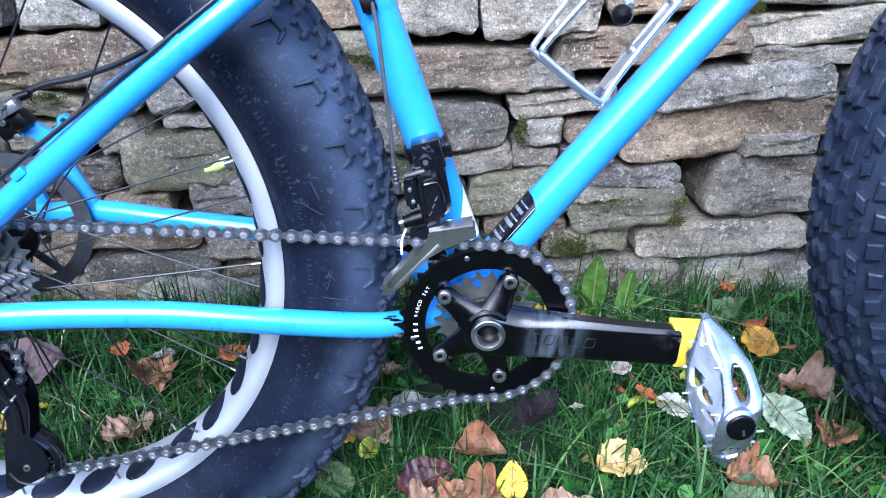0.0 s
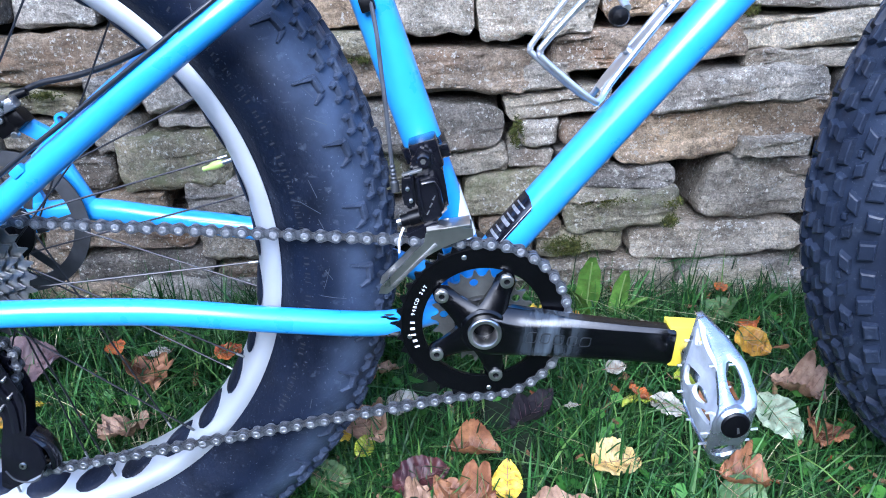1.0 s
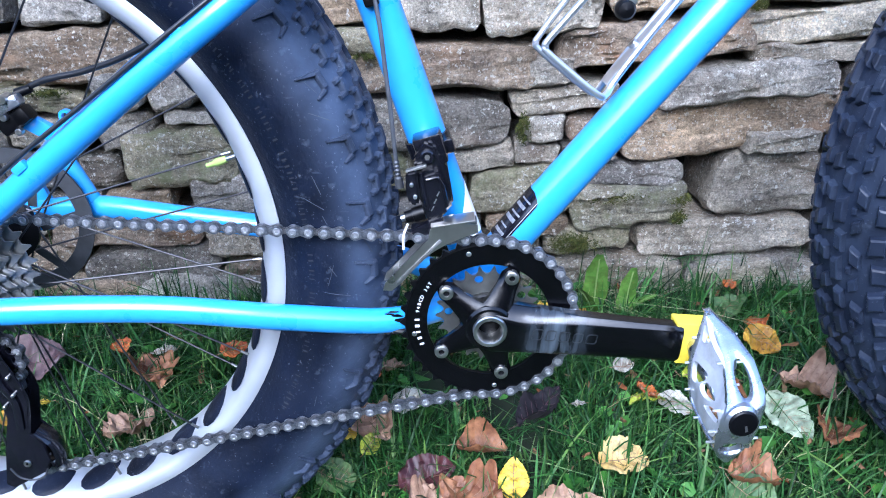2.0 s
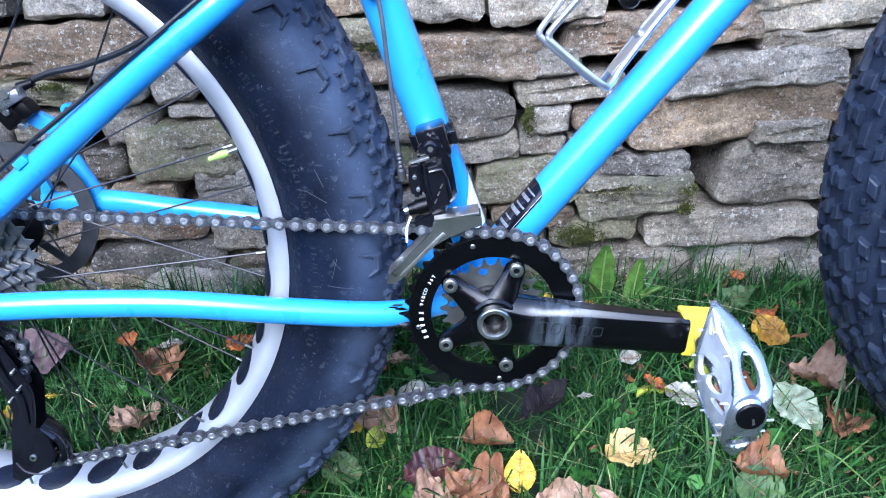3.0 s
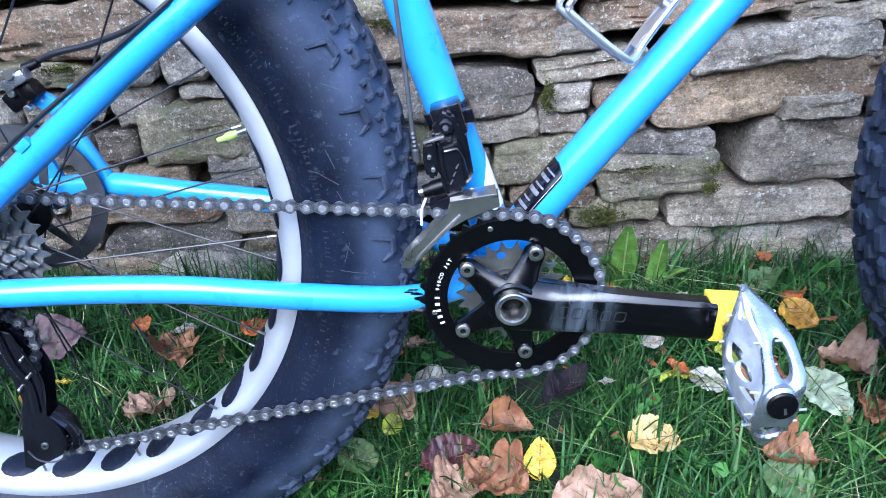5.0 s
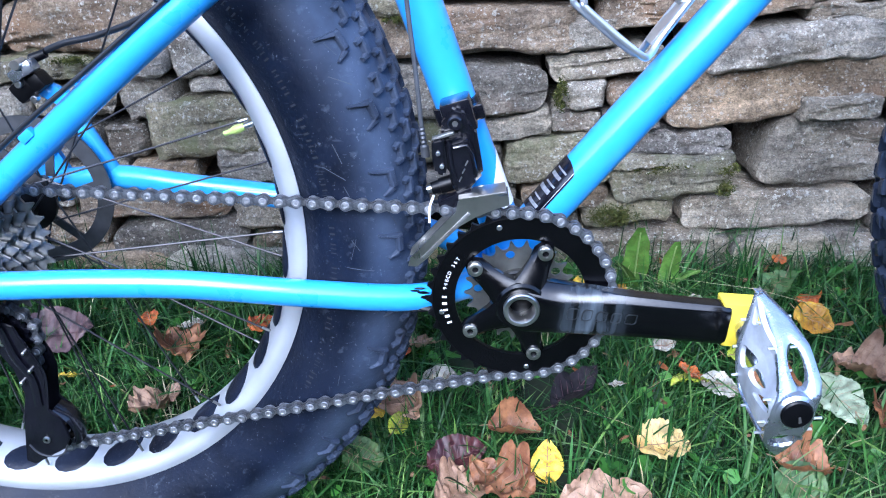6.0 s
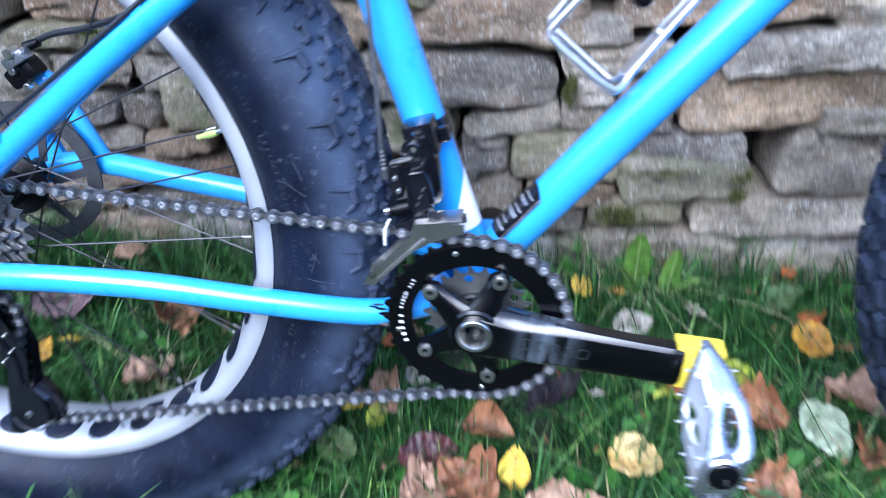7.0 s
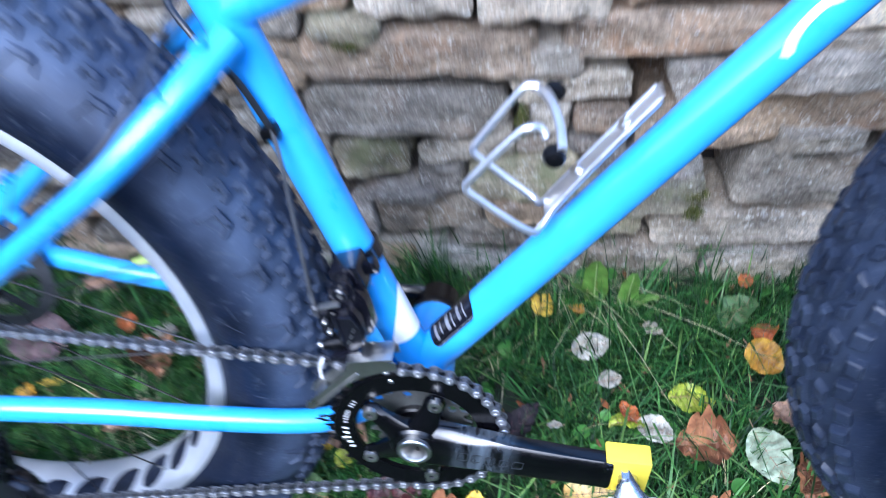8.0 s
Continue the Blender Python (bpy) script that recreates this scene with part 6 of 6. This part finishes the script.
PLACES = {
    "beech_dark": [(-0.059, 0.043, 0.041)],
    "straw": [(0.159, 0.057, 0.036)],
    "yellow": [(0.034, 0.030, 0.030), (0.105, 0.305, 0.028), (-0.152, 0.102, 0.026), (-0.529, 0.167, 0.018)],
    "mustard": [(0.374, 0.238, 0.031), (-0.555, 0.149, 0.020), (0.148, 0.301, 0.014)],
    "tan_oak": [(0.088, -0.012, 0.060), (-0.057, 0.001, 0.042), (-0.108, 0.205, 0.028), (-0.115, 0.116, 0.038), (0.399, 0.150, 0.044), (-0.403, 0.117, 0.042), (-0.520, 0.330, 0.030)],
    "brown_oak": [(-0.012, 0.010, 0.048), (0.003, 0.078, 0.036), (0.400, 0.080, 0.036), (0.291, 0.030, 0.038), (-0.403, 0.208, 0.046), (0.292, 0.123, 0.044)],
    "russet": [(-0.457, 0.261, 0.024), (0.380, 0.275, 0.030), (-0.306, 0.244, 0.028), (-0.125, 0.193, 0.014), (0.207, 0.157, 0.022), (0.368, 0.353, 0.018)],
    "pale": [(0.166, 0.246, 0.032), (-0.401, 0.251, 0.022), (-0.079, 0.149, 0.032), (0.238, 0.139, 0.030), (-0.667, 0.283, 0.028), (0.243, 0.273, 0.018), (0.187, 0.200, 0.020), (0.120, 0.133, 0.012)],
    "sage": [(0.360, 0.108, 0.044)],
    "purple": [(-0.562, 0.228, 0.062)],
    "dark": [(0.072, 0.124, 0.058), (-0.640, 0.170, 0.030)],
    "lime": [(0.282, 0.179, 0.036), (0.206, 0.148, 0.030), (-0.122, 0.086, 0.020)],
    "green": [(-0.158, 0.040, 0.028), (0.351, 0.303, 0.036), (0.283, 0.003, 0.034), (-0.01, 0.16, 0.022)],
}


def leaf(shape, length, seed, folded=False):
    """A blade with its outline, cupped and crumpled, with a skin's thickness, a midrib and a stalk."""
    rs = random.Random(seed)
    bm = B()
    n = 48
    wide = {"oval": 0.34, "round": 0.44, "oak": 0.40, "narrow": 0.19}[shape]
    lobes = rs.uniform(2.9, 4.2)
    cup, curl = rs.uniform(0.1, 0.5), rs.uniform(-0.5, 0.8)
    if shape == "oak":
        cup, curl = rs.uniform(0.5, 1.3), rs.uniform(0.2, 1.1)
    if folded:
        cup, curl = 2.2, 0.9
    crump = {"narrow": 0.12, "oval": 0.12, "round": 0.11, "oak": 0.17}[shape]
    off = Vector((seed * 3.1, seed * 1.7, 0))
    top = []
    cols = 8
    for i in range(n + 1):
        f = i / n
        w = wide * math.sin(math.pi * f ** 0.85) ** (0.75 if shape != "round" else 0.55)
        if shape == "oak":
            # rounded lobes parted by narrow bays, broadest past the middle
            w *= 0.74 + 0.30 * abs(math.sin(math.pi * lobes * f + 0.5)) ** 0.6 + 0.03 * math.sin(41 * f + seed)
            w = max(w, 0.03) * (0.62 + 0.60 * min(1.0, f / 0.6))
        else:
            w *= 1 + 0.045 * abs(math.sin(44 * f)) + 0.05 * noise.noise(Vector((f * 5, seed, 1)))
        row = []
        for j in range(-cols // 2, cols // 2 + 1):
            g = 2 * j / cols
            x, y = (f - 0.5), g * w
            p = Vector((x, y, 0))
            z = cup * y * y * 2 + curl * 0.5 * (x * x) + crump * noise.noise(p * 4.2 + off) + 0.5 * crump * noise.noise(p * 11 + off)
            z += 0.012 * abs(math.sin(f * 26 - abs(g) * 3)) * min(1, abs(g) * 3) - 0.02 * math.exp(-(g * 5) ** 2)
            row.append(p + Vector((0, 0, z)))
        top.append(row)
    up = [[bm.verts.new(p * length) for p in r] for r in top]
    dn = [[bm.verts.new(p * length - Vector((0, 0, 0.0004))) for p in r] for r in top]
    for i in range(n):
        for j in range(cols):
            bm.faces.new((up[i][j], up[i + 1][j], up[i + 1][j + 1], up[i][j + 1]))
            bm.faces.new((dn[i][j], dn[i][j + 1], dn[i + 1][j + 1], dn[i + 1][j]))
        for j, s in ((0, 1), (cols, -1)):
            q = (up[i][j], dn[i][j], dn[i + 1][j], up[i + 1][j])
            bm.faces.new(q if s > 0 else q[::-1])
    mid = [top[i][cols // 2] * length + Vector((0, 0, 0.0003)) for i in range(0, n + 1, 4)]
    stem = [Vector((-0.66, 0.03, 0.06)) * length] + mid
    side = []
    for i in range(6, n - 6, 6):
        for e in (-1, 1):
            pts = []
            for q in range(4):
                ii = min(n, i + 2 * q)
                pts.append(top[ii][cols // 2 + e * q] * length + Vector((0, 0, 0.0002)))
            side.append(pts)
    return bm, stem, side


count = 0
for key, spots in PLACES.items():
    words, shape = WORDS[key]
    for x, y, size in spots:
        count += 1
        rs = random.Random(100 + count)
        sh = "oval" if key in ("tan_oak", "brown_oak") and (size < 0.032 or size > 0.05) else shape
        curled = key == "brown_oak" and abs(x - 0.003) < 0.003
        if curled:
            sh = "oval"
        bm, stem, side = leaf(sh, size * 1.6, count, curled or key == "dark")
        lie = soil_height(x, y) + 0.044
        steep = key in ("yellow",) and abs(x - 0.034) < 0.01
        heading = {"beech_dark": 12, "purple": 8, "dark": 52, "straw": 10}
        turn = heading[key] if key in heading else rs.uniform(-70, 70) + (180 if count % 3 == 0 else 0)
        m = pose(x, y, lie, rs.uniform(2, 30), rs.uniform(-18, 18), turn)
        if key == "tan_oak" and size > 0.05:
            m = pose(x, y, lie - 0.010, 4, 0, 10)
        if key == "purple":
            m = pose(x, y, lie + 0.012, 24, 0, 4)
        if curled:
            m = pose(x, y, lie - 0.004, 10, 0, -4)
        if steep:
            m = pose(x, y, lie, 0, -66, 84)
        ob = tagged(link("fallen_leaf", bm, LEAF[key]), words, "leaf", "leaves fallen on the verge")
        ob.matrix_world = m
        vein = DARK_VEIN if key in ("beech_dark", "dark", "purple") else VEIN
        part("midrib", sweep(B(), stem, 0.00050, 6), vein, ob)
        bm = B()
        for pts in side:
            sweep(bm, pts, [0.0003, 0.00028, 0.00024, 0.00016], 4)
        part("venation", bm, vein, ob)


# ---- broad-leaved weeds at the wall's foot ----
DOCK = leaf_material("dock_leaf", (0.075, 0.175, 0.025), (0.16, 0.30, 0.055), (0.25, 0.14, 0.04), 0.5, 0.4)


def dock_plant(x, y, blades, label):
    root = tagged(new("dock_plant"), label, "plant")
    root.matrix_world = pose(x, y, soil_height(x, y))
    for k, (turn, tip, tall, wide) in enumerate(blades):
        bm = B()
        n, rows = 14, []
        for i in range(n + 1):
            f = i / n
            w = wide * (0.16 + 0.84 * math.sin(math.pi * min(1, f * 0.93 + 0.05)) ** 0.8) * (0.35 if f < 0.15 else 1) * (1 + 0.06 * math.sin(f * 19 + k))
            bend = radians(tip) * f
            c = Vector((math.sin(bend) * tall * f, 0, math.cos(bend) * tall * f))
            rows.append([c + Vector((-0.10 * abs(g) * w * math.cos(bend), g * w, 0.12 * abs(g) * w + 0.002 * noise.noise(Vector((f * 6, g * 2, k))))) for g in (-1, -0.5, 0, 0.5, 1)])
        for lift, flip in ((0, False), (-0.0005, True)):
            vs = [[bm.verts.new(p + Vector((lift, 0, 0))) for p in r] for r in rows]
            for u, v in zip(vs, vs[1:]):
                for j in range(4):
                    q = (u[j], u[j + 1], v[j + 1], v[j])
                    bm.faces.new(q[::-1] if flip else q)
        ob = part("leaf", bm, DOCK, root)
        ob.matrix_local = pose(0, 0, 0, 0, 0, turn)
        part("midrib", sweep(B(), [r[2] + Vector((0.0006, 0, 0)) for r in rows[:-1]], 0.0010, 6), simple("pale_midrib", (0.25, 0.34, 0.12), 0.5), ob)


dock_plant(0.172, 0.325, [(-95, 12, 0.130, 0.0165), (-150, 25, 0.085, 0.014)], "upright fresh green dock leaves beside the wall")
dock_plant(0.214, 0.320, [(-80, 10, 0.105, 0.0135), (-20, 35, 0.070, 0.012)], "smaller green dock plant beside the wall")



# ---- moss in the wall's joints ----
def moss_patch(x, z, wide, high, seed):
    """A pad of short tufts pressed into a joint of the wall."""
    rs = random.Random(seed)
    vs, fs = [], []
    for _ in range(int(160 + 9000 * wide * high * 40)):
        u, v = rs.gauss(0, 0.42), rs.gauss(0, 0.42)
        if u * u + v * v > 1 or noise.noise(Vector((u * 2.2, v * 2.2, seed))) < -0.18:
            continue
        p = Vector((x + u * wide / 2, WALL_FACE - 0.007 + rs.uniform(-0.009, 0.009), z + v * high / 2))
        d = Vector((rs.gauss(0, 0.5), -1, rs.gauss(0.5, 0.5))).normalized() * rs.uniform(0.003, 0.0075)
        s = d.orthogonal().normalized() * 0.0009
        t = d.cross(s).normalized() * 0.0009
        k = len(vs)
        vs += [p + s, p - s * 0.5 + t, p - s * 0.5 - t, p + d]
        fs += [(k, k + 1, k + 3), (k + 1, k + 2, k + 3), (k + 2, k, k + 3)]
    me = bpy.data.meshes.new("moss_patch")
    me.from_pydata(vs, [], fs)
    me.materials.append(MOSSY)
    ob = tagged(new("moss_patch", me), "olive green moss growing in the wall's joints", "moss", kind="stuff")
    ob.matrix_world = LEAN


MOSSY = island_material("moss_tufts", [(0.035, 0.045, 0.010), (0.075, 0.090, 0.018), (0.13, 0.12, 0.030), (0.05, 0.07, 0.012)], 0.9)
for k, (x, z, w, h) in enumerate(((-0.537, 0.428, 0.060, 0.012), (0.076, 0.365, 0.020, 0.050), (0.200, 0.266, 0.100, 0.018), (0.290, 0.262, 0.040, 0.022), (0.292, 0.235, 0.030, 0.026), (0.150, 0.199, 0.075, 0.034), (-0.126, 0.464, 0.045, 0.010), (0.365, 0.516, 0.030, 0.020))):
    moss_patch(x, z, w, h, 40 + k)
